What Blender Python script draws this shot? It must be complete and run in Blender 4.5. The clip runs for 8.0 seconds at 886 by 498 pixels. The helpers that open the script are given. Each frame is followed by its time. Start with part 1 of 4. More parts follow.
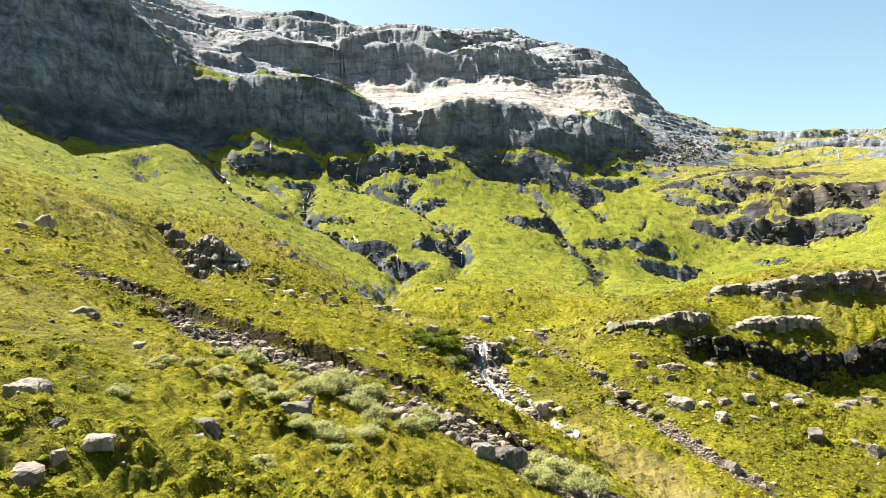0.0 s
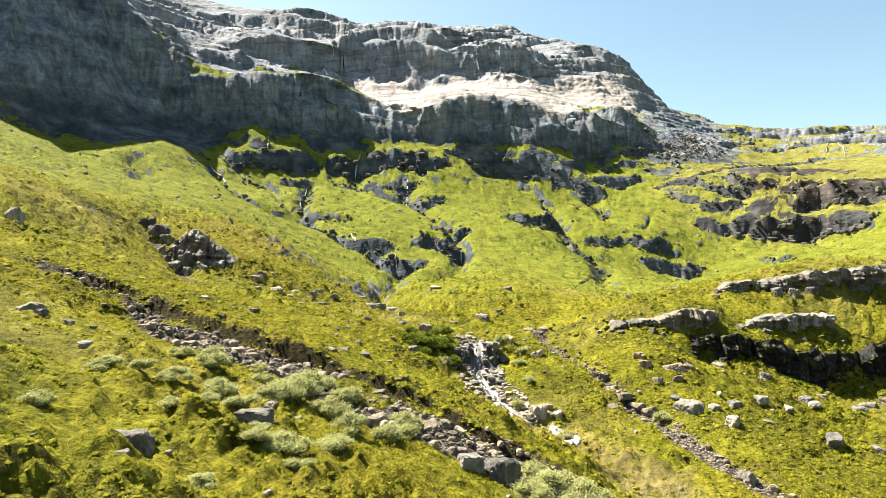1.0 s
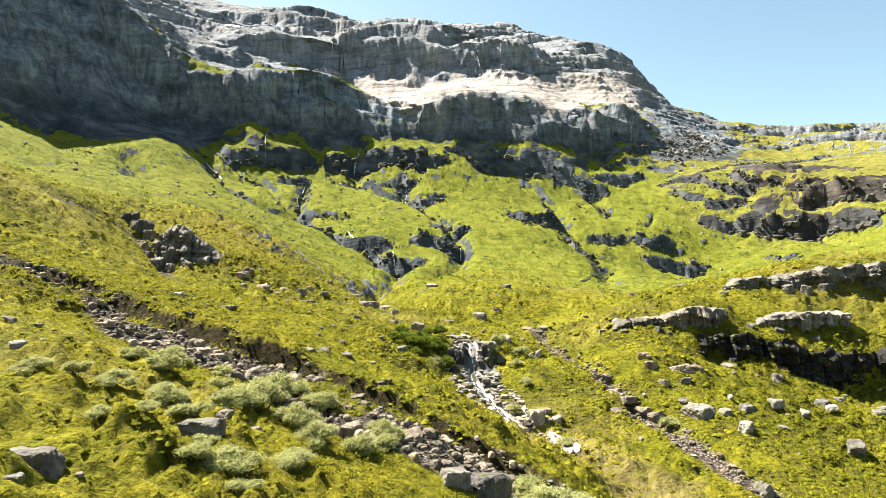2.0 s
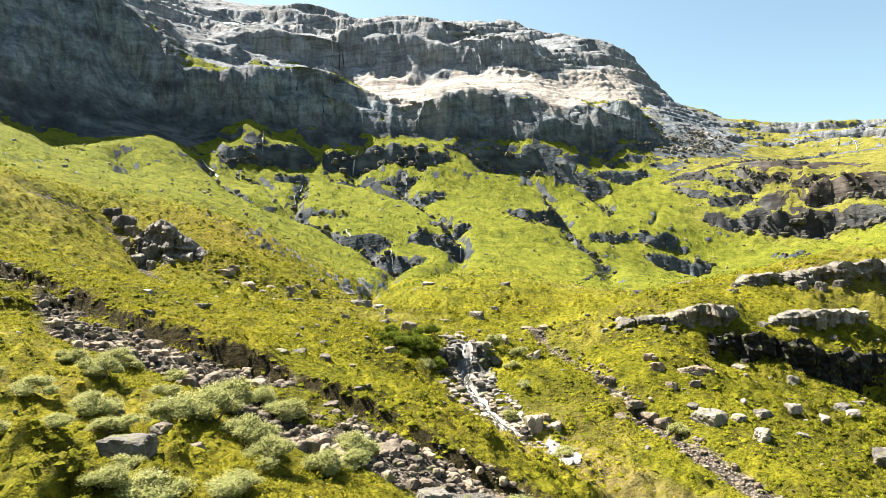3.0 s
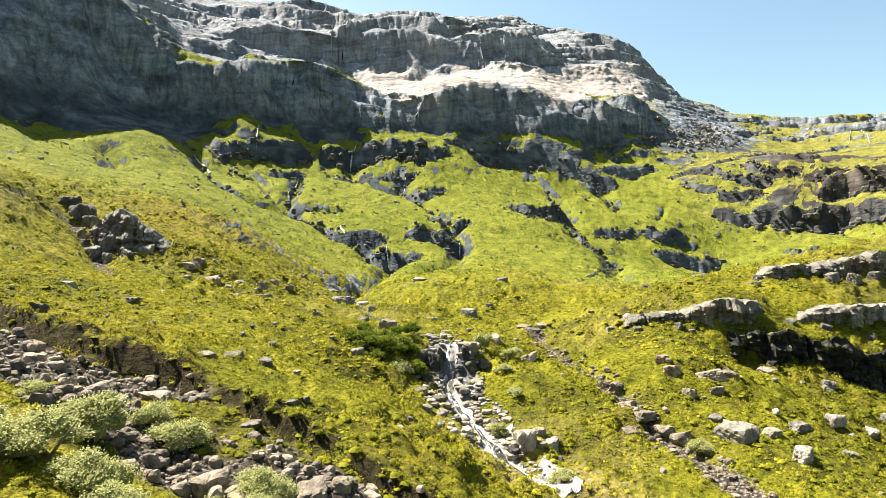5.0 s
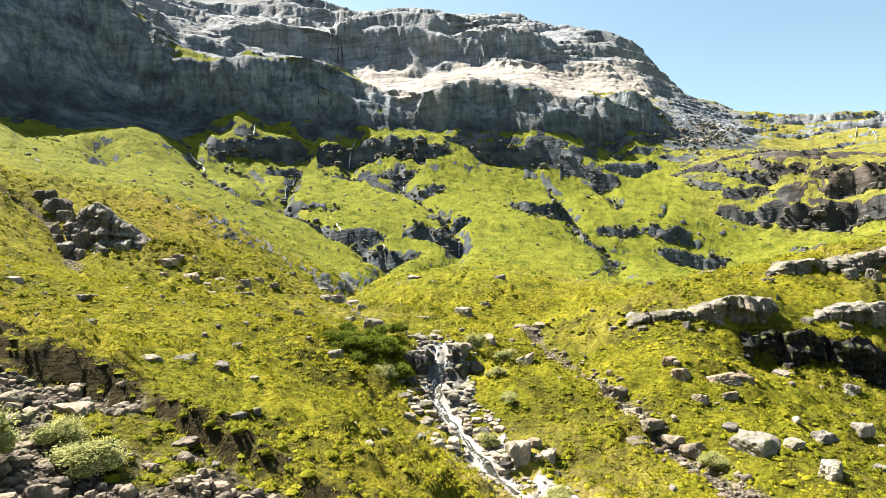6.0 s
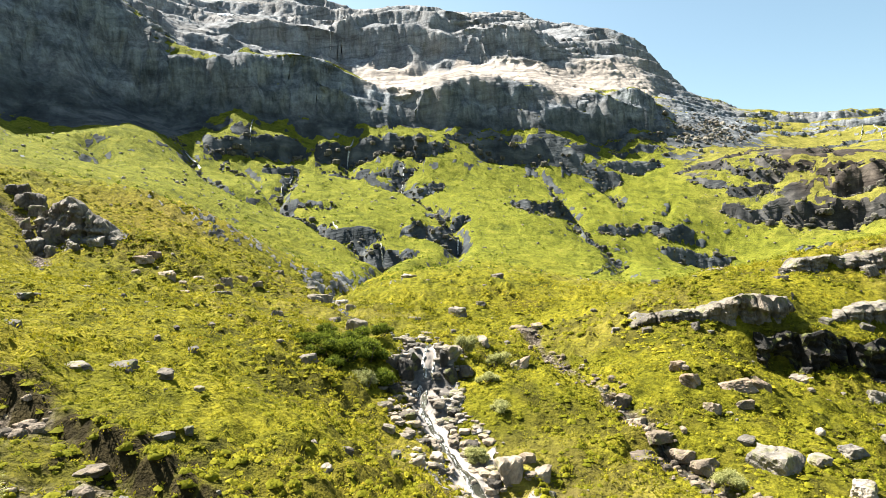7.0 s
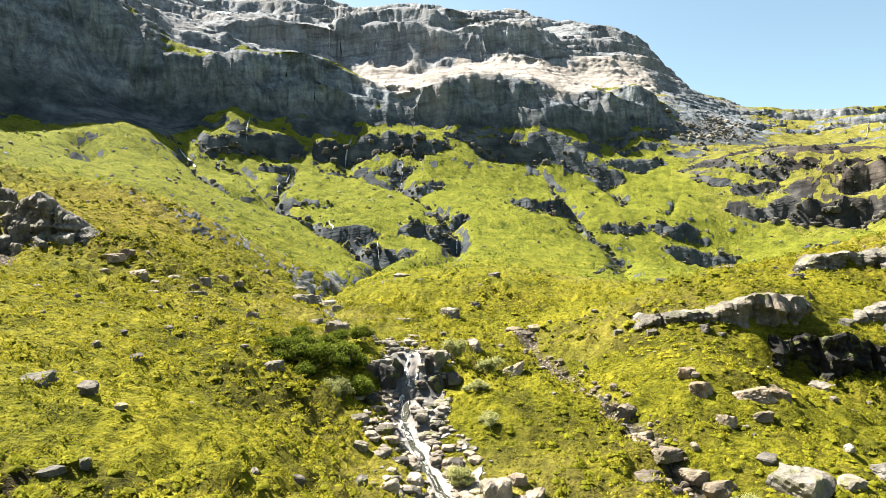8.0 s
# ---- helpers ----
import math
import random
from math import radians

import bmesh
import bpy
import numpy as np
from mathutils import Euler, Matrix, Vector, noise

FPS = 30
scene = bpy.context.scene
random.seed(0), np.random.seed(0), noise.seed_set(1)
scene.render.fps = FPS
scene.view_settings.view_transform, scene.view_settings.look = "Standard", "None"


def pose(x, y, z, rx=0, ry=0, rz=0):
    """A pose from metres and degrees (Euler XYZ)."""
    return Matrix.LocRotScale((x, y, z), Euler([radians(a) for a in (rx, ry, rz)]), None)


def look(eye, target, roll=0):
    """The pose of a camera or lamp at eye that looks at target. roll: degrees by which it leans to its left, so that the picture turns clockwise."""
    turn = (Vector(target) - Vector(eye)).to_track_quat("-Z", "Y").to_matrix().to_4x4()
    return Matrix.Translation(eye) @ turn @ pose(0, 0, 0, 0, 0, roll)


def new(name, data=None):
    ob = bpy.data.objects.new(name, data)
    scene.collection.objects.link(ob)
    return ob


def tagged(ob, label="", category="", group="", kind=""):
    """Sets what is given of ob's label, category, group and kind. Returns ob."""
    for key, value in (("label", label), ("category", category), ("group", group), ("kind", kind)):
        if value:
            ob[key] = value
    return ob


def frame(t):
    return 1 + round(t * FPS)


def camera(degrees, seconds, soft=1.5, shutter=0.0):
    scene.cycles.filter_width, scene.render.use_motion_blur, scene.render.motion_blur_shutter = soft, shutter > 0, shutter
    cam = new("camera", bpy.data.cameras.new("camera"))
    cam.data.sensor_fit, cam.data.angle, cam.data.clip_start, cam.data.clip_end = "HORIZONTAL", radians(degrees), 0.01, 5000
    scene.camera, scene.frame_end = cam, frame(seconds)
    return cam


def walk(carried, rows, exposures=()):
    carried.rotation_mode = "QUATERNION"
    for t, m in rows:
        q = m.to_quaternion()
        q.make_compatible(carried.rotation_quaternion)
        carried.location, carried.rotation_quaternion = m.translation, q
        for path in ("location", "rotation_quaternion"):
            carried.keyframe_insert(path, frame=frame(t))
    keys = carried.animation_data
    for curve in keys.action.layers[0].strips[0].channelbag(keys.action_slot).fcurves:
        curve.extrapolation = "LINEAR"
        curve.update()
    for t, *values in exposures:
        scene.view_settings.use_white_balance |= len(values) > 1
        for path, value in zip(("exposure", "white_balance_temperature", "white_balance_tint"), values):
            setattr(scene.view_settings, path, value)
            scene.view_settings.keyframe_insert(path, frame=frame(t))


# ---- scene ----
cam = camera(70.0, 8.0, 0.7)
PATH = [
    (0, (0.00, 0.00, 20.00), (0.02, 100.00, 20.02), 0.00),
    (0.5, (0.51, 1.84, 19.70), (0.33, 101.84, 19.72), -0.07),
    (1, (1.03, 3.85, 19.37), (0.65, 103.85, 19.37), -0.11),
    (1.5, (1.49, 5.71, 19.07), (0.94, 105.71, 19.06), -0.13),
    (3, (2.95, 11.52, 18.26), (1.77, 111.51, 18.24), -0.32),
    (3.5, (3.40, 13.37, 17.97), (2.02, 113.36, 17.99), -0.39),
    (4, (3.89, 15.37, 17.68), (2.31, 115.36, 17.69), -0.43),
    (4.5, (4.34, 17.24, 17.40), (2.57, 117.22, 17.44), -0.47),
    (6, (5.79, 23.12, 16.61), (3.39, 123.09, 16.66), -0.64),
    (6.5, (6.24, 24.96, 16.40), (3.66, 124.93, 16.48), -0.66),
    (7, (6.73, 26.95, 16.20), (3.95, 126.91, 16.31), -0.70),
    (7.5, (7.19, 28.79, 16.04), (4.23, 128.74, 16.19), -0.75),
    (8, (7.69, 30.79, 15.88), (4.53, 130.74, 16.05), -0.81),
]
walk(cam, [(t, look(eye, target, roll)) for t, eye, target, roll in PATH])

# ---- world, sun, exposure ----
SUN_WAY = Vector((-0.58, 0.36, 0.90)).normalized()      # from the valley towards the sun
world = bpy.data.worlds.new("world")
scene.world = world
world.use_nodes = True
wn, wl = world.node_tree.nodes, world.node_tree.links
sky = wn.new("ShaderNodeTexSky")
sky.sky_type, sky.sun_disc = "NISHITA", False
sky.sun_elevation = math.asin(SUN_WAY.z)
sky.sun_rotation = math.atan2(SUN_WAY.x, SUN_WAY.y)
sky.altitude, sky.air_density, sky.dust_density, sky.ozone_density = 900, 1.0, 3.0, 1.0
wn["Background"].inputs["Strength"].default_value = 0.05
tint = wn.new("ShaderNodeMix")
tint.data_type, tint.blend_type = "RGBA", "MULTIPLY"
tint.inputs["Factor"].default_value, tint.inputs["B"].default_value = 1.0, (1.04, 1.10, 0.93, 1)
wl.new(sky.outputs["Color"], tint.inputs["A"])
wl.new(tint.outputs["Result"], wn["Background"].inputs["Color"])
sun = new("sun", bpy.data.lights.new("sun", "SUN"))
sun.data.energy, sun.data.angle, sun.data.color = 5.0, radians(0.5), (1.0, 0.94, 0.82)
sun.matrix_world = look(SUN_WAY * 400, (0, 0, 0))
scene.view_settings.exposure = 2.25

# ---- landform: height of the ground in plan ----
# Break lines of the valley: creek beds, spurs, ledges, cliff feet and crests, as x, y, z.
LINES = {
    "creek": ((-11, 178, 13.3), (-13, 140, 11.6), (-9.7, 102, 10.4), (-4, 84, 9.9), (1, 76, 9.4), (4.5, 71, 8.7)),
    "creek_low": ((4.3, 67.5, 7.3), (4, 62, 6.3), (6, 56, 5.6), (11.5, 49, 4.4), (16, 41, 3.0), (24, 22, 0.5)),
    "banks": ((-3.6, 69.3, 10.0), (-5.7, 67, 10.5), (8.3, 76, 8.3), (11, 74, 7.3), (9, 66, 7.2), (-2.5, 76, 10.0)),
    "rill": ((13, 90, 8.1), (14.5, 76, 7.6), (16, 66, 6.9), (17.4, 60, 5.3), (20, 52, 4.3), (23, 44, 3.0)),
    "meadow": ((-2, 95, 10.0), (-0.8, 117, 12.1), (-4, 150, 12.6), (-10.6, 186, 14.4)),
    "meadow_east": ((5, 92, 9.0), (11.5, 113, 12.2), (20, 150, 11.4), (31, 170, 10.7), (55.6, 215, 13.2), (85, 240, 12.2)),
    "hollow": ((35, 108, 11.0), (45, 130, 9.3), (70, 165, 9.5), (95, 200, 11)),
    "slope_low": ((-1.7, 29.8, 9.9), (1.3, 43.4, 9.1), (0.2, 47, 9.5), (1.6, 52.6, 8.8), (-3.2, 62.6, 9.9), (-10, 80, 11.2)),
    "slope_mid": ((-9.3, 25.3, 12.1), (-4.7, 36.4, 10.9), (-4.6, 44.6, 10.8), (-5.6, 53, 11.0), (-7.5, 55, 11.4), (-16.3, 90, 12.5)),
    "slope_high": ((-10.9, 19.3, 13.6), (-14.7, 25.3, 14.2), (-12.8, 40.3, 13.0), (-11.2, 51.5, 13.2), (-17, 61.5, 14.0), (-21, 86, 13.9)),
    "slope_top": ((-20.7, 36.4, 15.0), (-18.7, 47.8, 14.3), (-26.5, 67.3, 16.0), (-33.7, 88.3, 16.9), (-36.4, 91.5, 19)),
    "west_hill": ((-40, 20, 22), (-45, 55, 23), (-46, 88.5, 25.4), (-41.7, 93, 21.7), (-70, 110, 31), (-90, 60, 40)),
    "spur": ((-22.5, 87, 14.4), (-28.2, 92.7, 17.9), (-30.5, 118.7, 21.8), (-60, 173, 31), (-72.5, 169, 34.4)),
    "spur_foot": ((-22.9, 114.6, 16.6), (-13.2, 133, 12.6)),
    "knoll": ((17, 80, 9.0), (25.6, 77.8, 11.1), (30, 87.5, 13.2), (39.5, 90, 14.0), (48.4, 89, 15.4), (62, 92, 16.5)),
    "cliff_top": ((29.5, 77.0, 11.2), (36, 78.5, 10.3), (43, 80, 10.2), (55, 82, 10.5)),
    "cliff_foot": ((26, 72.8, 8.6), (29.5, 73.3, 7.6), (35.8, 73, 6.8), (45, 75, 4.2), (60, 74, 3.0)),
    "apron": ((20.8, 66.7, 8.0), (25.3, 59.4, 5.5), (24.2, 55, 5.0), (31.3, 53.9, 3.2), (36, 65, 4.3), (47.6, 70, 3.1), (60, 60, 1.5)),
    "fan_west": ((-110, 182, 48.6), (-103, 185, 44.7), (-130, 218, 59.5), (-103, 210, 50.9), (-98, 232, 58), (-80, 232, 45.8)),
    "fan_mid": ((-47.6, 220, 34.7), (-36.7, 203.5, 25.7), (-25.4, 196, 22.1), (-15.5, 211.8, 26.7), (-2.6, 253.5, 38.2), (14.6, 218, 25.1), (28, 227, 28.1)),
    "fan_east": ((25, 179, 13.2), (53, 238, 23.3), (76.5, 264, 30.7), (79.7, 247, 21.5), (96.6, 264.7, 29.4), (114.4, 265.4, 29.4), (126.4, 239.4, 18.9), (148, 252, 28.4), (162, 261, 40.5)),
    "ledge": ((-72.8, 266.4, 63.4), (-38.4, 287, 65.0), (-26, 293, 67.7), (3.6, 282, 55.9), (19.6, 308, 68.6), (50, 297.6, 52.7), (82, 310, 54), (110.6, 331, 66.2)),
    "ledge_east": ((119.6, 282.4, 44.4), (141.5, 283.8, 51.2), (137, 350, 68.9), (204, 335, 62.8), (260, 300, 70)),
    "cliff_west": ((-134, 243, 97), (-125, 254.4, 87.7), (-111, 263.3, 76.6), (-69, 287.5, 76.8), (-98.5, 301, 101), (-128, 310, 115.7), (-178, 275, 150)),
    "crag": ((-142, 258, 126), (-130, 265, 111.5), (-124, 277, 109.5), (-113, 278, 98.5), (-165, 250, 140), (-200, 230, 150)),
    "cliff_mid": ((9.5, 315.5, 88), (-43, 346, 99.6), (43.8, 315, 77.9), (102.6, 352, 87.5), (28, 349.5, 104), (72, 397, 116), (-73.5, 349, 111.2)),
    "west_lip": ((-92, 283, 92.5), (-78, 292, 93.5), (-63, 297, 95.5), (-43, 304, 88.5), (-24, 310, 84)),
    "west_foot": ((-89, 262, 65.5), (-67, 279, 69), (-45, 288, 68), (-22, 299, 71)),
    "wall_top": ((-105, 408, 158), (-64, 412, 153.5), (-8, 418, 157), (45, 440, 160)),
    "wall_foot": ((-62, 398, 134.5), (-8, 402, 131.5)),
    "slab": ((-23.5, 401, 132), (43, 450, 153.4), (-74.4, 433, 164.2), (-127, 421, 163), (-12, 479, 190), (110, 478, 172), (134, 477, 161), (148, 477, 144), (161, 477, 125), (178, 476, 121)),
    "skyline": ((-250, 420, 215), (-130, 524, 214), (84, 540, 197.5), (220.7, 494, 114), (230.8, 422, 93.6), (245.8, 406.6, 90.9), (207.5, 412, 86.6), (420, 430, 104)),
    "summit_west": ((-103, 512, 212), (-85, 512, 206.5), (-66, 510, 197)),
    "summit_east": ((25, 562, 213), (50, 566, 214.5), (75, 560, 206)),
    "plateau": ((259, 470, 108.5), (298, 455, 106)),
    "beyond": ((-180, 640, 222), (0, 620, 196), (120, 640, 170), (240, 620, 112), (450, 620, 105), (-330, 250, 180)),
    "behind": ((-60, -30, 28), (-15, -10, 13), (10, -30, -2), (30, 0, -2), (80, 0, 4), (90, 60, 6), (110, 130, 14), (180, 180, 30), (40, -150, -15), (-150, -120, 50)),
}


def dense(line, step):
    """Points along a line of the plan, no farther apart than step times their way from the valley mouth."""
    out = [line[0]]
    for a, b in zip(line, line[1:]):
        a, b = np.array(a, float), np.array(b, float)
        n = int(min(4, max(1, np.hypot(*(b - a)[:2]) // step)))
        out += [a + (b - a) * (k + 1) / n for k in range(n)]
    return np.array(out, float)


def plate(r2):
    return r2 * np.log(r2 + 1e-9)


JOINED = {"creek", "creek_low", "rill", "cliff_top", "cliff_foot", "meadow"}
KNOTS = np.concatenate([dense(v, 9.0) if k in JOINED else np.array(v, float) for k, v in LINES.items()])
_c = KNOTS[:, :2] / 100
_k = plate(((_c[:, None] - _c[None]) ** 2).sum(-1)) + np.eye(len(_c)) * 1e-4
_p = np.concatenate([np.ones((len(_c), 1)), _c], 1)
_m = np.block([[_k, _p], [_p.T, np.zeros((3, 3))]])
WEIGHTS = np.linalg.solve(_m, np.concatenate([KNOTS[:, 2], np.zeros(3)]))


def lattice(ix, iy, seed):
    h = (ix * 374761393 + iy * 668265263 + seed * 974711) & 0x7FFFFFFF
    h = ((h ^ (h >> 13)) * 1274126177) & 0x7FFFFFFF
    return ((h ^ (h >> 16)) & 0xFFFF) / 32767.5 - 1


def value_noise(x, y, seed):
    ix, iy = np.floor(x).astype(np.int64), np.floor(y).astype(np.int64)
    fx, fy = x - ix, y - iy
    fx, fy = fx * fx * fx * (fx * (fx * 6 - 15) + 10), fy * fy * fy * (fy * (fy * 6 - 15) + 10)
    a, b = lattice(ix, iy, seed), lattice(ix + 1, iy, seed)
    c, d = lattice(ix, iy + 1, seed), lattice(ix + 1, iy + 1, seed)
    return (a * (1 - fx) + b * fx) * (1 - fy) + (c * (1 - fx) + d * fx) * fy


def fbm(x, y, size, octaves, seed, rough=0.5):
    out, amp = 0, 1.0
    for k in range(octaves):
        f = 2 ** k / size
        out = out + amp * value_noise(x * f * 0.8 + y * f * 0.6 + 11.3 * k, y * f * 0.8 - x * f * 0.6 - 7.1 * k, seed + k)
        amp *= rough
    return out


def smooth(a, b, v):
    t = np.clip((v - a) / (b - a), 0, 1)
    return t * t * (3 - 2 * t)


def along(x, y, line):
    """Nearest way to a plan line: the distance, signed (positive to its left), and the share of its length."""
    best, side, share = np.full(x.shape, 1e9), np.zeros(x.shape), np.zeros(x.shape)
    line = np.array(line, float)
    lengths = np.hypot(*np.diff(line[:, :2], axis=0).T)
    done = 0.0
    for a, b, n in zip(line, line[1:], lengths):
        ux, uy = (b[0] - a[0]) / n, (b[1] - a[1]) / n
        s = np.clip((x - a[0]) * ux + (y - a[1]) * uy, 0, n)
        dx, dy = x - a[0] - ux * s, y - a[1] - uy * s
        d = np.hypot(dx, dy)
        near = d < best
        best, side, share = np.where(near, d, best), np.where(near, np.sign(ux * dy - uy * dx), side), np.where(near, done + s, share)
        done += n
    return best * side, share / done


def base_height(x, y):
    shape = np.shape(x)
    x, y = np.ravel(x) / 100, np.ravel(y) / 100
    z = WEIGHTS[-3] + WEIGHTS[-2] * x + WEIGHTS[-1] * y
    for (cx, cy), w in zip(_c, WEIGHTS[:-3]):
        z = z + w * plate((x - cx) ** 2 + (y - cy) ** 2)
    return z.reshape(shape)


# Steps in the ground, each along a line that has its upper side on the left: line, height, sharpness, reach.
FAR_SCARPS = (
    # cliffs of the mountain
    (((-150, 262), (-128, 262), (-108, 270), (-90, 275), (-75, 286), (-56, 292), (-24, 302)), 14, 2.0, 15),
    (((-25, 305), (-12, 308), (4, 310), (20, 318), (40, 318), (60, 323), (86, 339), (123, 363)), 15, 1.8, 13),
    (((-127, 366), (-111, 381), (-94, 390), (-77, 400), (-48, 408), (-13, 409), (22, 405), (62, 417), (84, 430)), 18, 2.0, 15),
    (((-120, 456), (-90, 456), (-56, 452)), 16, 2.0, 14),
    (((18, 498), (45, 498), (74, 496)), 12, 1.6, 10),
    (((-120, 350), (-100, 346), (-75, 352)), 8, 1.5, 12),
    (((-160, 330), (-130, 335), (-105, 345)), 9, 1.5, 12),
    # the broken step above the fans
    (((-85, 251), (-75, 255), (-64, 262), (-54, 272)), 8.5, 0.9, 9),
    (((-50, 275), (-41, 277), (-32, 280), (-24, 282)), 9, 0.9, 9),
    (((-25, 282), (-17, 282), (-7, 282)), 10, 0.9, 9),
    (((-11, 280), (-5, 282), (4, 287)), 4.5, 0.7, 6),
    (((12, 299), (22, 302), (31, 301), (43, 300)), 9.5, 1.0, 9),
    (((51, 301), (60, 299), (66, 296), (74, 294)), 7, 0.8, 7),
    (((70, 304), (81, 307), (96, 313)), 5.5, 0.8, 6),
    (((0, 295), (12, 302), (26, 309)), 2.6, 0.7, 5),
    (((75, 325), (93, 334), (112, 345)), 4, 0.8, 6),
    (((76, 317), (90, 324), (101, 328)), 2.4, 0.7, 5),
    # ledges between the fans
    (((-75, 249), (-74, 239), (-66, 239)), 2.2, 0.6, 4),
    (((-63, 250), (-58, 251), (-54, 259)), 3.2, 0.6, 4),
    (((-44, 265), (-36, 264), (-27, 268)), 3.4, 0.7, 5),
    (((-23, 268), (-16, 265), (-10, 270)), 4.8, 0.7, 5),
    (((-16, 254), (-7, 252), (2, 257)), 5, 0.7, 6),
    (((-45, 210), (-38, 212), (-29, 214)), 2.6, 0.6, 4),
    (((-33, 199), (-27, 195), (-21, 195), (-14, 195)), 3.2, 0.6, 4),
    (((-19, 189), (-14, 187), (-10, 185), (-5, 184)), 4.8, 0.6, 5),
    (((-9, 206), (-3, 205), (3, 202), (8, 204)), 4.8, 0.7, 5),
    (((-3, 220), (4, 218), (9, 222)), 3.4, 0.6, 5),
    (((23, 241), (31, 237), (37, 241), (47, 253)), 5.8, 0.7, 6),
    (((52, 237), (60, 240), (68, 247)), 4.4, 0.7, 5),
    (((43, 234), (46, 225), (50, 219), (56, 218)), 3.5, 0.6, 4),
    (((71, 247), (77, 244), (88, 250)), 3.6, 0.6, 5),
    (((72, 235), (82, 238), (89, 238), (96, 240)), 5.8, 0.7, 5),
    # the eastern wall and the ledges of the plateau over it
    (((106, 269), (114, 264), (121, 261), (128, 261)), 7, 0.8, 6),
    (((123, 258), (134, 256), (143, 253), (152, 249), (162, 244)), 11.5, 1.0, 9),
    (((145, 267), (156, 263), (164, 259), (174, 253)), 11, 1.0, 8),
    (((168, 392), (179, 396), (197, 410)), 4.5, 0.8, 6),
    (((149, 290), (155, 291), (163, 293)), 2.8, 0.6, 5),
    (((127, 291), (133, 282), (146, 277)), 3.6, 0.6, 5),
    (((145, 275), (150, 270), (158, 270)), 6, 0.7, 6),
    (((115, 302), (119, 287), (126, 280), (134, 278)), 3.8, 0.6, 5),
    (((101, 289), (107, 284), (113, 282)), 2.6, 0.6, 4),
    (((112, 278), (119, 274), (127, 272)), 3.2, 0.6, 5),
    (((116, 236), (120, 230), (126, 230)), 2, 0.5, 4),
    (((100, 302), (135, 305), (165, 312)), 2.4, 0.7, 6),
    (((150, 345), (180, 350), (215, 360)), 2.4, 0.8, 8),
    (((190, 396), (230, 402), (270, 404)), 3, 0.9, 9),
)
NEAR_SCARPS = (
    (((-34, 57), (-24, 53.6), (-16, 47.8), (-11.4, 46.2), (-8.2, 46), (-5.1, 45.2), (-1.4, 43.6), (1.9, 42.6), (8, 40)), 1.15, 0.20, 2.4),
    (((0.5, 69.6), (4, 69.2), (8, 69.8)), 1.5, 0.5, 2.2),
    (((2, 59), (6, 57), (12, 57.5)), 0.7, 0.5, 2.5),
    (((20, 66.3), (22.5, 66.0), (26.5, 66.8)), 1.0, 0.45, 2.5),
    (((20.5, 63.6), (24, 63.8), (26.5, 64.6)), 1.0, 0.45, 2.5),
    (((14, 67), (16, 65.4), (18, 66)), 0.7, 0.4, 2.0),
    (((14.5, 60.5), (17.5, 60.8), (20, 58.5)), 0.8, 0.4, 2.0),
    (((27, 74.5), (31.5, 74.3), (35, 74.7), (38.6, 75.1), (42, 75.7), (45.6, 76.5), (50, 77.3), (56, 78.1), (66, 79.2)), 1.8, 0.3, 4.0),
    (((36, 74.8), (42, 75.7), (45.6, 76.5), (50, 77.3), (56, 78.1), (66, 79.2)), 2.2, 0.3, 4.0),
    (((38, 88), (44, 86.2), (50, 86.5), (60, 88)), 0.9, 0.5, 3.5),
)
SCARPS = FAR_SCARPS + NEAR_SCARPS
# Beds cut by water: line, depth, half width.
GULLIES = (
    (((-94, 249), (-91, 246), (-83, 237), (-75, 226), (-65, 212), (-54, 205), (-43, 205)), 3.0, 3.0),
    (((-53, 260), (-51, 242), (-47, 214), (-41, 204)), 3.4, 2.6),
    (((-74, 250), (-62, 237), (-50, 215), (-44, 208)), 2.2, 2.2),
    (((-40, 284), (-36, 268), (-24, 256), (-13.6, 251)), 3.0, 3.0),
    (((-21, 291), (-17, 274), (-14, 256), (-4, 238), (4, 220), (6, 197), (3, 170), (-4, 146)), 3.2, 3.2),
    (((-41, 204), (-32, 198), (-21, 191), (-12, 183), (-10, 151), (-12, 119), (-10, 108)), 3.0, 2.8),
    (((30, 300), (42, 288), (46, 267), (46, 239), (51, 224), (54, 214), (43, 171)), 3.4, 3.2),
    (((64, 297), (68, 284), (70, 261)), 3.0, 2.8),
    (((90, 276), (84, 265), (80, 256)), 1.4, 1.5),
    (((-104, 212), (-102, 210), (-93, 199), (-84, 184)), 3.6, 3.6),
    (((-120, 205), (-112, 192), (-100, 178)), 1.6, 3.0),
    (((-46, 84), (-44.5, 91), (-40, 92.5), (-35, 88.5), (-27, 77)), 1.0, 1.3),
    (((-10.9, 110), (-5, 92), (-2.1, 85), (2.2, 77.5), (4.6, 72), (4.2, 67), (4.4, 64.2), (5.6, 61.6), (6.7, 58.2), (9.5, 53.5), (12.5, 47.5), (15, 42)), 0.5, 1.5),
    (((12.5, 88), (13.6, 75), (15.5, 66.5), (17, 62), (18.5, 57), (20, 52), (23, 44)), 0.35, 0.8),
    (((-30, 50), (-20, 46), (-13, 43), (-6.5, 40), (-1, 37), (6, 35)), 0.5, 2.6),
)
CREEK, RILL, SCREE, TRACK = GULLIES[-3][0], GULLIES[-2][0], GULLIES[-1][0], GULLIES[-4][0]


def scarp(x, y, line, height, sharp, reach, wave):
    d, s = along(x, y, line)
    d = d + wave * min(2.6, sharp * 2.2)
    ends = np.clip(6 * s, 0, 1) * np.clip(6 * (1 - s), 0, 1)
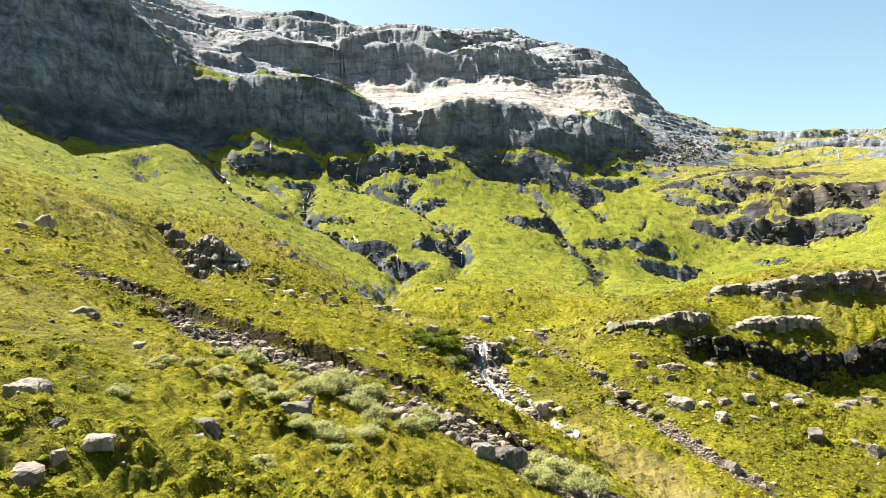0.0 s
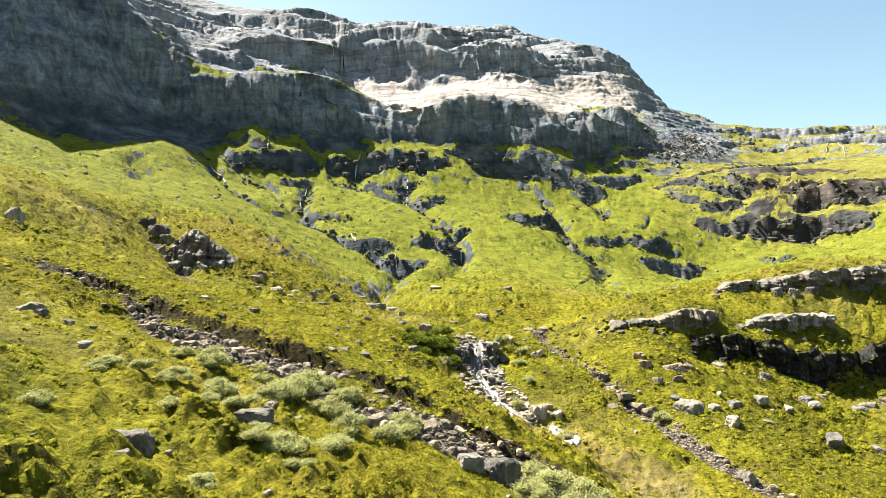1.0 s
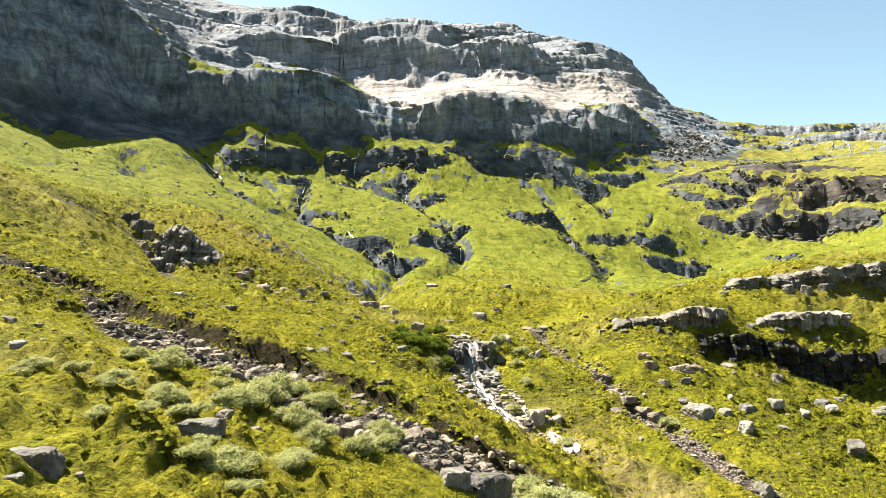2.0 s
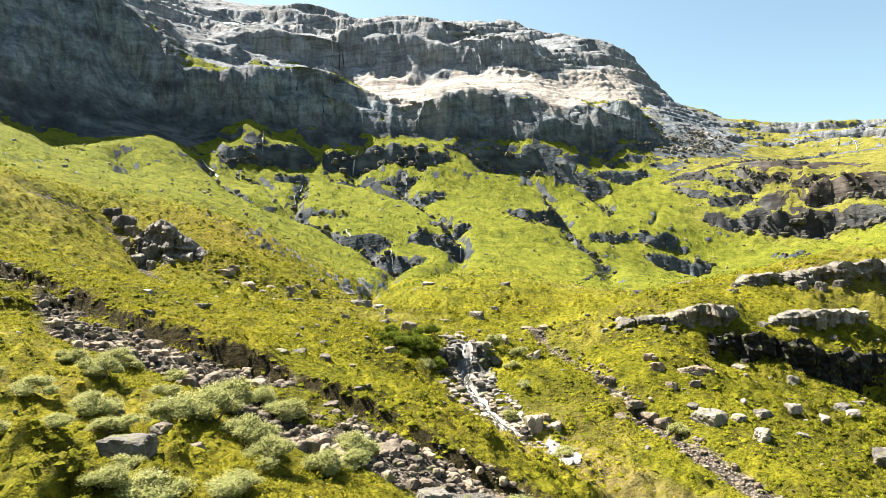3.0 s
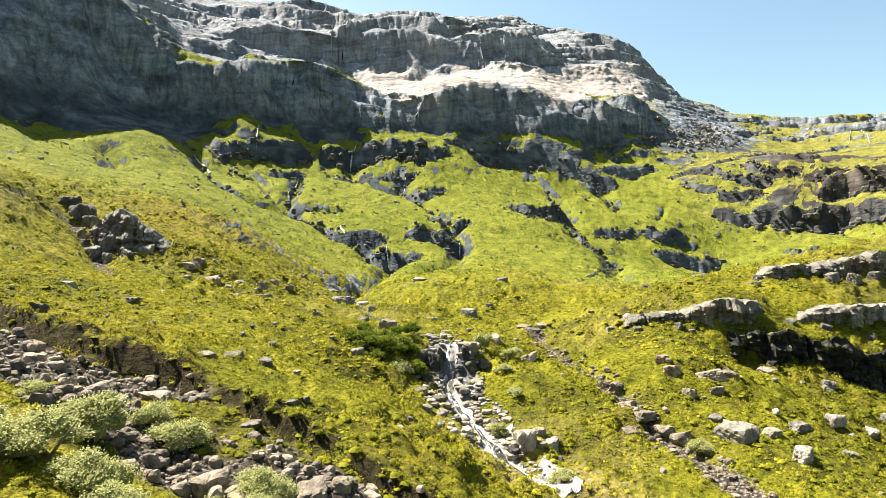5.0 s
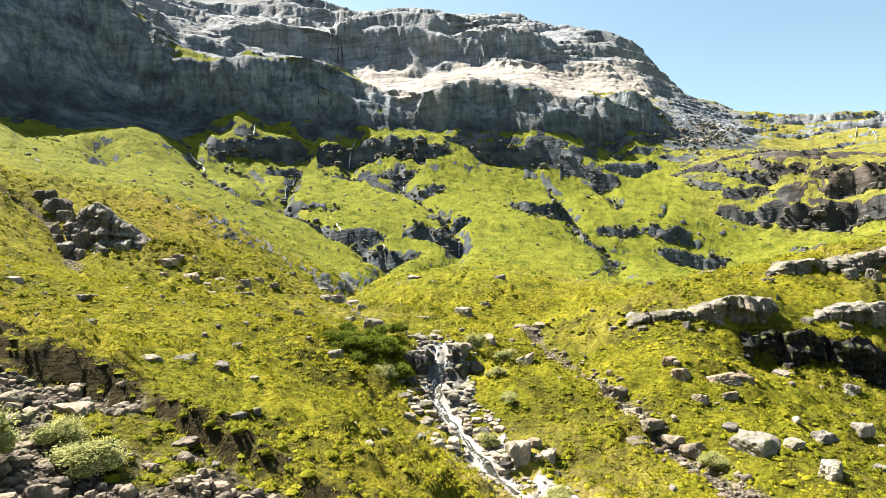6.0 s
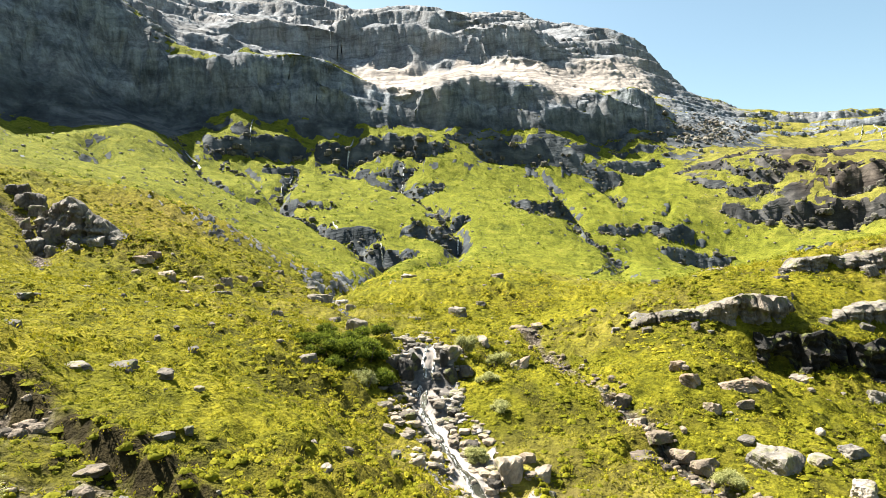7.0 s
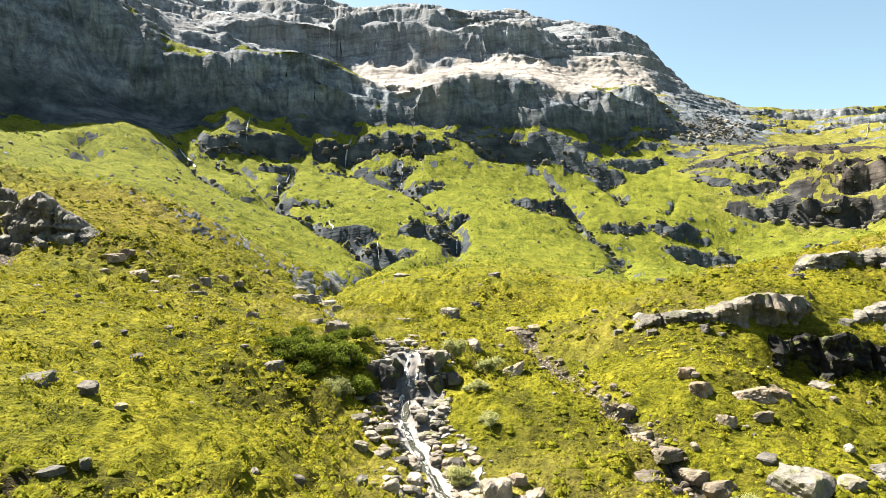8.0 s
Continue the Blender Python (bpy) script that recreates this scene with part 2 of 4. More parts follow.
    height = height * np.clip(0.95 + 0.55 * fbm(x, y, 7 * sharp + 2, 3, 25), 0.3, 1.4)
    return height * 0.5 * np.tanh(d / sharp) * np.exp(-np.abs(d) / reach) * np.sqrt(ends)


def hummocks(x, y):
    """Small humps of the heath."""
    patch = 0.45 + 0.75 * smooth(-0.35, 0.4, fbm(x, y, 11, 3, 17))
    return patch * (0.50 * np.abs(fbm(x, y, 2.1, 3, 15, 0.6)) + 0.20 * np.abs(value_noise(x / 0.62, y / 0.62, 19)))


def slab_share(x, y):
    """The smooth bright slabs below the upper wall."""
    low, _ = along(x, y, ((-64, 318), (-12, 312), (20, 323), (58, 334), (100, 378), (128, 408)))
    top, _ = along(x, y, ((-70, 392), (-13, 398), (30, 396), (62, 408), (120, 446)))
    edge = 4 * value_noise(x / 9, y / 9, 85) + 4 * value_noise(x / 21, y / 21, 83)
    return smooth(-4, 4, low + edge) * smooth(4, -4, top + edge) * smooth(-66, -46, x + edge) * smooth(138, 118, x + edge)


def shaped_height(x, y):
    """Ground height with its steps, beds and relief."""
    shape = x.shape
    x, y = np.ravel(x).astype(float), np.ravel(y).astype(float)
    z = base_height(x, y)
    r = np.hypot(x - 3, y - 10)
    far = smooth(120, 300, r)
    wave = fbm(x, y, 9, 3, 21)
    for line, height, sharp, reach in SCARPS:
        p = np.array(line)
        near = (x > p[:, 0].min() - 4 * reach) & (x < p[:, 0].max() + 4 * reach) & (y > p[:, 1].min() - 4 * reach) & (y < p[:, 1].max() + 4 * reach)
        z[near] += scarp(x[near], y[near], line, height, sharp, reach, wave[near])
    for line, depth, half in GULLIES:
        p = np.array(line)
        near = (x > p[:, 0].min() - 3 * half) & (x < p[:, 0].max() + 3 * half) & (y > p[:, 1].min() - 3 * half) & (y < p[:, 1].max() + 3 * half)
        d, s = along(x[near], y[near], line)
        z[near] -= depth * np.exp(-((d + wave[near] * half * 0.35) / half) ** 2) * np.clip(6 * s, 0, 1) * np.clip(6 * (1 - s) + 0.3, 0, 1)
    z += hummocks(x, y) * (1 - far)
    z += fbm(x, y, 26, 3, 5) * (0.25 + 0.9 * far) + fbm(x, y, 3.2, 4, 9, 0.6) * (0.13 + 0.25 * far)
    # benches and walls of the bedded rock high on the mountain
    high = smooth(62, 92, z) * smooth(255, 300, y) * (1 - 0.9 * slab_share(x, y))
    for step, part, seed in ((16.0, 0.62, 31), (6.0, 0.34, 37), (2.6, 0.5, 43)):
        q = (z + 0.10 * x + fbm(x, y, 45, 3, seed) * step * 0.55) / step
        f = q - np.floor(q)
        z += high * part * step * (smooth(0.5, 0.92, f) - f) * smooth(-0.5, 0.3, fbm(x, y, 70, 2, seed + 3))
    return z.reshape(shape)


CENTRE = (0.0, -6.0)


def lushness(x, y):
    """Where bilberry and fern grow thick."""
    far = np.hypot(x - CENTRE[0], y - CENTRE[1])
    return 1.2 * fbm(x, y, 7, 4, 131) + 0.6 * fbm(x, y, 1.6, 2, 137) + 0.5 * smooth(18, 30, x) - 0.7 * smooth(60, 110, far) + 1.4 * smooth(17, 8, np.hypot(x + 21, (y - 98) * 0.8))


def polar_rings():
    r, out = 1.5, []
    while r < 3200:
        out.append(r)
        r += 0.8 if r < 17 else (0.0084 * r if r < 160 else (1.3 if r < 560 else r * 0.12))
    return np.array(out)


RINGS = polar_rings()
ANGLES = np.radians(np.concatenate([np.arange(-180, -42, 4.0), np.arange(-38.5, 38.51, 0.095), np.arange(42, 180, 4.0)]))
GA, GR = np.meshgrid(ANGLES, RINGS)
GX, GY = CENTRE[0] + GR * np.sin(GA), CENTRE[1] + GR * np.cos(GA)
GZ = shaped_height(GX, GY)
_dr = np.gradient(GZ, RINGS, axis=0)
_da = np.gradient(GZ, ANGLES, axis=1) / GR
GSLOPE = np.hypot(_dr, _da)
# lean of the slope in plan
_sx, _sy = _dr * np.sin(GA) + _da * np.cos(GA), _dr * np.cos(GA) - _da * np.sin(GA)
_wide = fbm(GX, GY, 22, 4, 51)
_fine = fbm(GX, GY, 5, 4, 57)
_flat = fbm(GX * 0.45, GY * 1.6, 16, 4, 61)
_mount = smooth(71, 84, GZ + 6 * _wide) * smooth(215, 150, GX + 10 * _wide) * smooth(262, 300, GY + 0.30 * np.abs(np.clip(GX, -90, 0)))
_green = smooth(0.15, 0.55, _wide + 0.4 * _flat - (GZ - 88) / 34) * smooth(0.75, 0.5, GSLOPE)
GROCK = np.maximum(smooth(0.85, 1.15, GSLOPE + 0.25 * _fine) * smooth(104, 116, GY), _mount * (1 - 0.9 * _green))
_east = smooth(92, 140, GX + 12 * _wide) * smooth(235, 262, GY)
GROCK = np.maximum(GROCK, _east * smooth(0.62, 0.86, _flat + 0.35 * _fine + 0.9 * (GSLOPE - 0.35)))
GROCK = np.maximum(GROCK, smooth(15, 7, np.hypot((GX - 140) * 0.75, GY - 362 - (GX - 140) * 0.9) / 2.2 + 4 * _fine))
for _line, _half in ((CREEK[:5], 0.9), (CREEK[4:10], 3.0), (GULLIES[4][0][1:6], 0.45), (GULLIES[6][0][2:6], 0.5), (GULLIES[5][0], 0.3), (GULLIES[0][0][:4], 0.5), (GULLIES[1][0], 0.3)):
    _d, _s = along(GX, GY, _line)
    GROCK = np.maximum(GROCK, smooth(1.1, 0.5, np.abs(_d) / _half + 1.5 * np.abs(_fine) + 0.4 * _wide))
_d, _s = along(GX, GY, CREEK[4:10])
GROCK = np.maximum(GROCK, smooth(1.1, 0.6, np.abs(_d) / 1.7 + 0.6 * _fine))
_wave = fbm(GX, GY, 9, 3, 21)
for _line, _h, _sharp, _reach in FAR_SCARPS:
    _p = np.array(_line)
    _in = (GX > _p[:, 0].min() - 14) & (GX < _p[:, 0].max() + 14) & (GY > _p[:, 1].min() - 14) & (GY < _p[:, 1].max() + 14)
    _d, _s = along(GX[_in], GY[_in], _line)
    _d = np.abs(_d + _wave[_in] * min(2.6, _sharp * 2.2)) / (0.08 * _h + 0.25)
    GROCK[_in] = np.maximum(GROCK[_in], smooth(1.25, 0.7, _d + 0.9 * _fine[_in] + 0.3 * (1 - np.clip(8 * _s, 0, 1) * np.clip(8 * (1 - _s), 0, 1))))
_d, _s = along(GX, GY, NEAR_SCARPS[0][0])
_w = 1.6 + 4.4 * smooth(0.25, 0.7, _s)
GBARE = smooth(0.15, -0.15, np.maximum(_d, -_d - _w) / 2 + 0.55 * _fine) * (GY < 70)
GPEAT_SHADE = smooth(0.42, 0.68, GSLOPE) * smooth(2.2, 1.2, np.abs(_d))
GPEAT_SHADE = np.maximum(GPEAT_SHADE, 0.4 * smooth(0.0, 0.5, lushness(GX, GY)) * smooth(125, 100, GR) * (GR < 126))
GBARE *= smooth(-0.85, -0.35, fbm(GX, GY, 3.5, 3, 67))
_d, _s = along(GX, GY, TRACK)
GBARE = np.maximum(GBARE, smooth(1.2, 0.5, np.abs(_d) / 0.8 + 0.5 * _fine))
_d, _s = along(GX, GY, ((8, 56), (11.5, 49), (14, 43), (17, 36)))
_straw = smooth(3.4, 0.8, np.abs(_d) + 2.2 * _fine + 1.2 * _wide)
_d, _s = along(GX, GY, ((-150, 206), (-133, 216), (-120, 220), (-111, 220), (-105, 224), (-101, 226), (-102, 232), (-103, 238), (-99, 239), (-93, 247), (-91, 262)))
GROCK = np.maximum(GROCK, smooth(-0.5, 2.0, _d + 1.2 * _fine) * (GX < -86) * (GY > 205) * (_d < 60))
for _x, _y, _a, _b in ((-105, 281, 10, 6), (-75, 296, 15, 4), (-86, 378, 14, 6), (98, 366, 17, 14), (84, 350, 9, 6), (-118, 292, 9, 5), (-124, 282, 6, 5), (-45, 321, 10, 5)):
    GROCK *= 1 - 0.95 * smooth(1.25, 0.8, np.hypot((GX - _x) / _a, (GY - _y) / _b) + 0.5 * _fine) * smooth(1.5, 0.9, GSLOPE)
_d, _s = along(GX, GY, RILL)
GBARE = np.maximum(GBARE, smooth(1.2, 0.5, np.abs(_d) / 0.55 + 0.8 * _fine))
GBROWN = _east * smooth(330, 300, GY)
GSLAB = np.maximum(slab_share(GX, GY), 0.18 * smooth(96, 125, GZ) * smooth(300, 330, GY))
GSHADE = np.maximum(smooth(30, -30, GX + 14 * _wide) * smooth(205, 235, GY) * smooth(345, 310, GY + 0.25 * GX), 0.95 * smooth(140, 165, GY) * smooth(346, 330, GY - 0.25 * np.clip(GX, 0, 150)))
GSHADE = np.maximum(GSHADE, 0.7 * _east) * (0.25 + 0.75 * smooth(84, 66, GZ))
_d, _s = along(GX, GY, CREEK[2:])
GSLAB = np.maximum(GSLAB, 0.85 * smooth(3.0, 1.5, np.abs(_d)) * smooth(0.9, 0.5, GSLOPE))
GFRESH_HAZE = smooth(110, 200, GR + 25 * _wide)
GDRY = np.maximum(_straw, 0.4 * _east)
GDRY = np.maximum(GDRY, 0.32 * smooth(0.05, 0.65, fbm(GX, GY, 13, 4, 63) + 0.15 * np.tanh(GX / 15)) * smooth(170, 110, GR))
# ribs and flutes on the rock faces: the sheet is pushed out along the lean of the slope
_lean = np.hypot(_sx, _sy) + 1e-6
_push = (1 - np.abs(fbm(GX * 0.9 + GY * 0.5, GZ * 0.30, 7.0, 4, 71))) * 2.6 - 1.3 + 3.2 * fbm(GX + GY * 0.6, GZ * 0.25, 19.0, 3, 77)
_push = _push * GROCK * smooth(0.6, 1.4, GSLOPE) * smooth(140, 200, GR) * (0.22 + 0.78 * smooth(66, 88, GZ))
GX, GY = GX - _sx / _lean * _push, GY - _sy / _lean * _push


# ---- materials ----
class Nodes:
    """A node material being put together."""

    def __init__(self, name, rough=0.9, specular=0.3):
        self.m = bpy.data.materials.new(name)
        self.m.use_nodes = True
        self.n, self.l = self.m.node_tree.nodes, self.m.node_tree.links
        self.b = self.n["Principled BSDF"]
        self.b.inputs["Roughness"].default_value = rough
        self.b.inputs["Specular IOR Level"].default_value = specular
        self.where = self.n.new("ShaderNodeNewGeometry").outputs["Position"]

    def attr(self, name):
        a = self.n.new("ShaderNodeAttribute")
        a.attribute_name = name
        return a.outputs["Fac"]

    def noise(self, size, detail=4, rough=0.55, stretch=(1, 1, 1), warp=0.0, dip=0.0):
        mp = self.n.new("ShaderNodeMapping")
        mp.inputs["Scale"].default_value = [s / size for s in stretch]
        if dip:
            lean = self.n.new("ShaderNodeMapping")
            lean.inputs["Rotation"].default_value = (0, dip, 0)
            self.l.new(self.where, lean.inputs["Vector"])
            self.l.new(lean.outputs["Vector"], mp.inputs["Vector"])
        else:
            self.l.new(self.where, mp.inputs["Vector"])
        t = self.n.new("ShaderNodeTexNoise")
        t.inputs["Scale"].default_value, t.inputs["Detail"].default_value = 1.0, detail
        t.inputs["Roughness"].default_value, t.inputs["Distortion"].default_value = rough, warp
        self.l.new(mp.outputs["Vector"], t.inputs["Vector"])
        return t.outputs["Fac"]

    def cells(self, size, stretch=(1, 1, 1), feature="DISTANCE_TO_EDGE"):
        mp = self.n.new("ShaderNodeMapping")
        mp.inputs["Scale"].default_value = [s / size for s in stretch]
        self.l.new(self.where, mp.inputs["Vector"])
        t = self.n.new("ShaderNodeTexVoronoi")
        t.feature = feature
        t.inputs["Scale"].default_value = 1.0
        self.l.new(mp.outputs["Vector"], t.inputs["Vector"])
        return t.outputs["Distance"]

    def ramp(self, value, *stops):
        r = self.n.new("ShaderNodeValToRGB")
        while len(r.color_ramp.elements) < len(stops):
            r.color_ramp.elements.new(0.5)
        for e, (at, c) in zip(r.color_ramp.elements, stops):
            e.position, e.color = at, (*c, 1) if len(c) == 3 else c
        self.l.new(value, r.inputs["Fac"])
        return r.outputs["Color"]

    def mix(self, factor, a, b, blend="MIX"):
        x = self.n.new("ShaderNodeMix")
        x.data_type, x.blend_type = "RGBA", blend
        for key, v in (("Factor", factor), ("A", a), ("B", b)):
            if isinstance(v, (int, float)):
                x.inputs[key].default_value = v
            elif isinstance(v, tuple):
                x.inputs[key].default_value = (*v, 1)
            else:
                self.l.new(v, x.inputs[key])
        return x.outputs["Result"]

    def math(self, op, a, b=None):
        x = self.n.new("ShaderNodeMath")
        x.operation = op
        for k, v in enumerate((a, b)):
            if isinstance(v, (int, float)):
                x.inputs[k].default_value = v
            elif v is not None:
                self.l.new(v, x.inputs[k])
        return x.outputs[0]

    def bump(self, height, distance, strength=1.0):
        x = self.n.new("ShaderNodeBump")
        x.inputs["Distance"].default_value, x.inputs["Strength"].default_value = distance, strength
        self.l.new(height, x.inputs["Height"])
        self.l.new(x.outputs["Normal"], self.b.inputs["Normal"])
        return x

    def colour(self, c):
        self.l.new(c, self.b.inputs["Base Color"])


def rock_colours(k, big=9.0, fine=0.9):
    """Grey banded gneiss with darker streaks, rusty patches and lichen."""
    streak = k.noise(big, 6, 0.62, (0.8, 0.8, 1.2), 0.5)
    c = k.ramp(streak, (0.30, (0.085, 0.084, 0.083)), (0.5, (0.185, 0.181, 0.176)), (0.72, (0.32, 0.308, 0.292)))
    warm = k.noise(big * 3, 3, 0.5)
    c = k.mix(k.ramp(warm, (0.48, (0, 0, 0)), (0.66, (0.4, 0.4, 0.4))), c, (0.27, 0.22, 0.175))
    wet = k.noise(big * 0.22, 4, 0.6, (1, 1, 0.12))
    c = k.mix(0.65, c, k.ramp(wet, (0.38, (0.30, 0.31, 0.33)), (0.58, (1, 1, 1))), "MULTIPLY")
    grain = k.noise(fine, 5, 0.7)
    return k.mix(0.55, c, k.ramp(grain, (0.32, (0.30, 0.30, 0.30)), (0.62, (1, 1, 1))), "MULTIPLY"), grain, streak


def ground_material():
    k = Nodes("grass_and_rock", 0.95, 0.05)
    broad, mid, fine = k.noise(38, 4, 0.6), k.noise(4.5, 5, 0.65, (1, 1, 1), 0.5), k.noise(0.45, 5, 0.7)
    grass = k.ramp(mid, (0.34, (0.074, 0.077, 0.007)), (0.48, (0.148, 0.143, 0.011)), (0.66, (0.222, 0.200, 0.016)))
    heath = k.ramp(broad, (0.52, (0, 0, 0)), (0.68, (0.6, 0.6, 0.6)))
    grass = k.mix(heath, grass, (0.20, 0.155, 0.018))
    grass = k.mix(k.attr("fresh_haze"), grass, k.ramp(mid, (0.30, (0.068, 0.084, 0.012)), (0.48, (0.150, 0.163, 0.020)), (0.60, (0.182, 0.188, 0.025)), (0.74, (0.258, 0.245, 0.042))))
    grass = k.mix(0.85, grass, k.ramp(fine, (0.36, (0.22, 0.25, 0.18)), (0.50, (0.85, 0.85, 0.85)), (0.64, (1.22, 1.2, 1.1))), "MULTIPLY")
    grass = k.mix(0.45, grass, k.ramp(k.noise(0.11, 3, 0.7), (0.36, (0.35, 0.36, 0.3)), (0.6, (1.12, 1.12, 1.1))), "MULTIPLY")
    grass = k.mix(k.attr("dry"), grass, k.ramp(mid, (0.3, (0.10, 0.082, 0.026)), (0.7, (0.26, 0.21, 0.075))))
    stones = k.cells(0.22, (1, 1, 1), "F1")
    soil = k.ramp(stones, (0.10, (0.26, 0.225, 0.19)), (0.4, (0.11, 0.092, 0.075)), (0.7, (0.035, 0.029, 0.024)))
    rock, grain, streak = rock_colours(k)
    pale = k.ramp(k.noise(14, 6, 0.65, (0.35, 0.35, 2.5), 0.4), (0.32, (0.14, 0.124, 0.112)), (0.45, (0.27, 0.24, 0.215)), (0.7, (0.36, 0.315, 0.28)))
    bed = k.noise(3.2, 4, 0.6, (0.12, 0.12, 1.5), 0.5, 0.16)
    bands = k.ramp(bed, (0.36, (0.34, 0.35, 0.37)), (0.47, (0.92, 0.93, 0.95)), (0.62, (1.15, 1.15, 1.15)))
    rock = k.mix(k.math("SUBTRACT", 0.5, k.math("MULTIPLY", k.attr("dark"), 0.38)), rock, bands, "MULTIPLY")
    pale = k.mix(0.7, pale, bands, "MULTIPLY")
    rock = k.mix(k.attr("fresh_haze"), rock, k.mix(1.0, rock, (1.12, 1.26, 1.44), "MULTIPLY"))
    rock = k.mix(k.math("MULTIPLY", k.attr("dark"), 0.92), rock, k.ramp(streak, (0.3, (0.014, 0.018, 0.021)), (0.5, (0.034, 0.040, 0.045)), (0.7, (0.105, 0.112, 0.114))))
    rock = k.mix(k.math("MULTIPLY", k.attr("brown"), 0.9), rock, k.ramp(streak, (0.3, (0.012, 0.0095, 0.008)), (0.5, (0.036, 0.029, 0.024)), (0.7, (0.100, 0.082, 0.067))))
    rock = k.mix(k.attr("slab"), rock, pale)
    c = k.mix(k.attr("bare"), grass, soil)
    c = k.mix(k.attr("peat_shade"), c, k.ramp(fine, (0.3, (0.012, 0.010, 0.005)), (0.7, (0.046, 0.037, 0.015))))
    edge = k.math("ADD", k.attr("rock"), k.math("MULTIPLY", k.math("SUBTRACT", k.noise(2.2, 5, 0.7), 0.5), 0.9))
    cover = k.ramp(edge, (0.42, (0, 0, 0)), (0.58, (1, 1, 1)))
    k.colour(k.mix(cover, c, rock))
    cracks = k.math("MINIMUM", k.cells(5.0, (1.0, 1.0, 0.8)), 0.05)
    rough = k.math("ADD", k.math("MULTIPLY", cracks, 2.0), k.math("ADD", k.math("MULTIPLY", streak, 1.9), k.math("MULTIPLY", bed, 0.9)))
    turf = k.math("ADD", k.math("MULTIPLY", mid, 1.1), k.math("MULTIPLY", fine, 0.9))
    x = k.n.new("ShaderNodeMix")
    k.l.new(cover, x.inputs["Factor"]); k.l.new(turf, x.inputs["A"]); k.l.new(rough, x.inputs["B"])
    k.bump(x.outputs["Result"], 0.7, 0.9)
    return k.m


def stone_material(name, dark=1.0, tint=(1.0, 1.0, 1.0)):
    k = Nodes(name, 0.85, 0.3)
    c, grain, streak = rock_colours(k, 2.4, 0.22)
    info = k.n.new("ShaderNodeObjectInfo")
    island = k.n.new("ShaderNodeNewGeometry").outputs["Random Per Island"]
    chance = k.math("FRACT", k.math("ADD", info.outputs["Random"], island))
    c = k.mix(1.0, c, k.ramp(chance, (0.0, (0.60 * dark * tint[0], 0.56 * dark * tint[1], 0.52 * dark * tint[2])), (1.0, (1.40 * dark * tint[0], 1.28 * dark * tint[1], 1.12 * dark * tint[2]))), "MULTIPLY")
    moss = k.math("MULTIPLY", k.ramp(k.noise(0.8, 4, 0.6), (0.56, (0, 0, 0)), (0.64, (1, 1, 1))), 0.55)
    k.colour(k.mix(moss, c, (0.12, 0.13, 0.03)))
    cracks = k.math("MINIMUM", k.cells(1.1, (1, 1, 0.7)), 0.05)
    k.bump(k.math("ADD", k.math("MULTIPLY", cracks, 5.0), k.math("ADD", k.math("MULTIPLY", grain, 1.3), streak)), 0.10, 1.0)
    return k.m


def leaf_material(name, stops, glow=0.45):
    """Leaves that let some of the light through."""
    k = Nodes(name, 0.8, 0.04)
    c = k.ramp(k.attr("tone"), *stops)
    c = k.mix(0.5, c, k.ramp(k.noise(0.12, 3, 0.6), (0.3, (0.55, 0.55, 0.5)), (0.65, (1.0, 1.0, 1.0))), "MULTIPLY")
    k.colour(c)
    k.bump(k.noise(0.10, 3, 0.7), 0.06, 0.8)
    t = k.n.new("ShaderNodeBsdfTranslucent")
    k.l.new(c, t.inputs["Color"])
    x = k.n.new("ShaderNodeMixShader")
    x.inputs["Fac"].default_value = glow
    k.l.new(k.b.outputs["BSDF"], x.inputs[1]); k.l.new(t.outputs["BSDF"], x.inputs[2])
    k.l.new(x.outputs["Shader"], k.n["Material Output"].inputs["Surface"])
    return k.m


def water_material(name, foam):
    k = Nodes(name, 0.12, 0.35)
    f = k.noise(0.16, 5, 0.75, (1, 1, 0.4), 1.0)
    k.colour(k.ramp(f, (foam - 0.08, (0.045, 0.045, 0.032)), (foam + 0.06, (0.80, 0.83, 0.85))))
    k.l.new(k.ramp(f, (foam - 0.08, (0.08, 0.08, 0.08)), (foam + 0.06, (0.6, 0.6, 0.6))), k.b.inputs["Roughness"])
    k.bump(f, 0.08)
    return k.m


def snow_material():
    k = Nodes("snow", 0.7, 0.3)
    k.colour(k.ramp(k.noise(3, 4), (0.3, (0.62, 0.66, 0.70)), (0.7, (0.85, 0.86, 0.88))))
    return k.m


def bark_material():
    k = Nodes("bark", 0.9, 0.2)
    k.colour(k.ramp(k.noise(0.05, 4), (0.3, (0.06, 0.05, 0.04)), (0.7, (0.17, 0.14, 0.11))))
    return k.m


GROUND = ground_material()
STONE, DARK_STONE, SHADE_STONE, PALE_STONE = stone_material("grey_stone", 1.15), stone_material("dark_stone", 0.7), stone_material("shade_black_stone", 0.10), stone_material("washed_pale_stone", 1.4, (1.05, 1.0, 0.92))
BROWN_STONE = stone_material("brown_schist", 1.1, (1.08, 0.95, 0.82))
BEDROCK = stone_material("grey_bedrock", 0.86)
WET_STONE, LEDGE_STONE = stone_material("wet_stone", 0.36), stone_material("dark_ledge_rock", 0.5, (0.97, 1.0, 1.0))
TURF = leaf_material("turf_leaves", ((0.0, (0.074, 0.080, 0.005)), (0.3, (0.166, 0.168, 0.012)), (0.5, (0.262, 0.242, 0.019)), (0.75, (0.338, 0.290, 0.027)), (1.0, (0.33, 0.230, 0.032))), 0.28)
WILLOW = leaf_material("willow_leaves", ((0.0, (0.22, 0.23, 0.08)), (0.5, (0.42, 0.42, 0.175)), (1.0, (0.58, 0.57, 0.28))), 0.38)
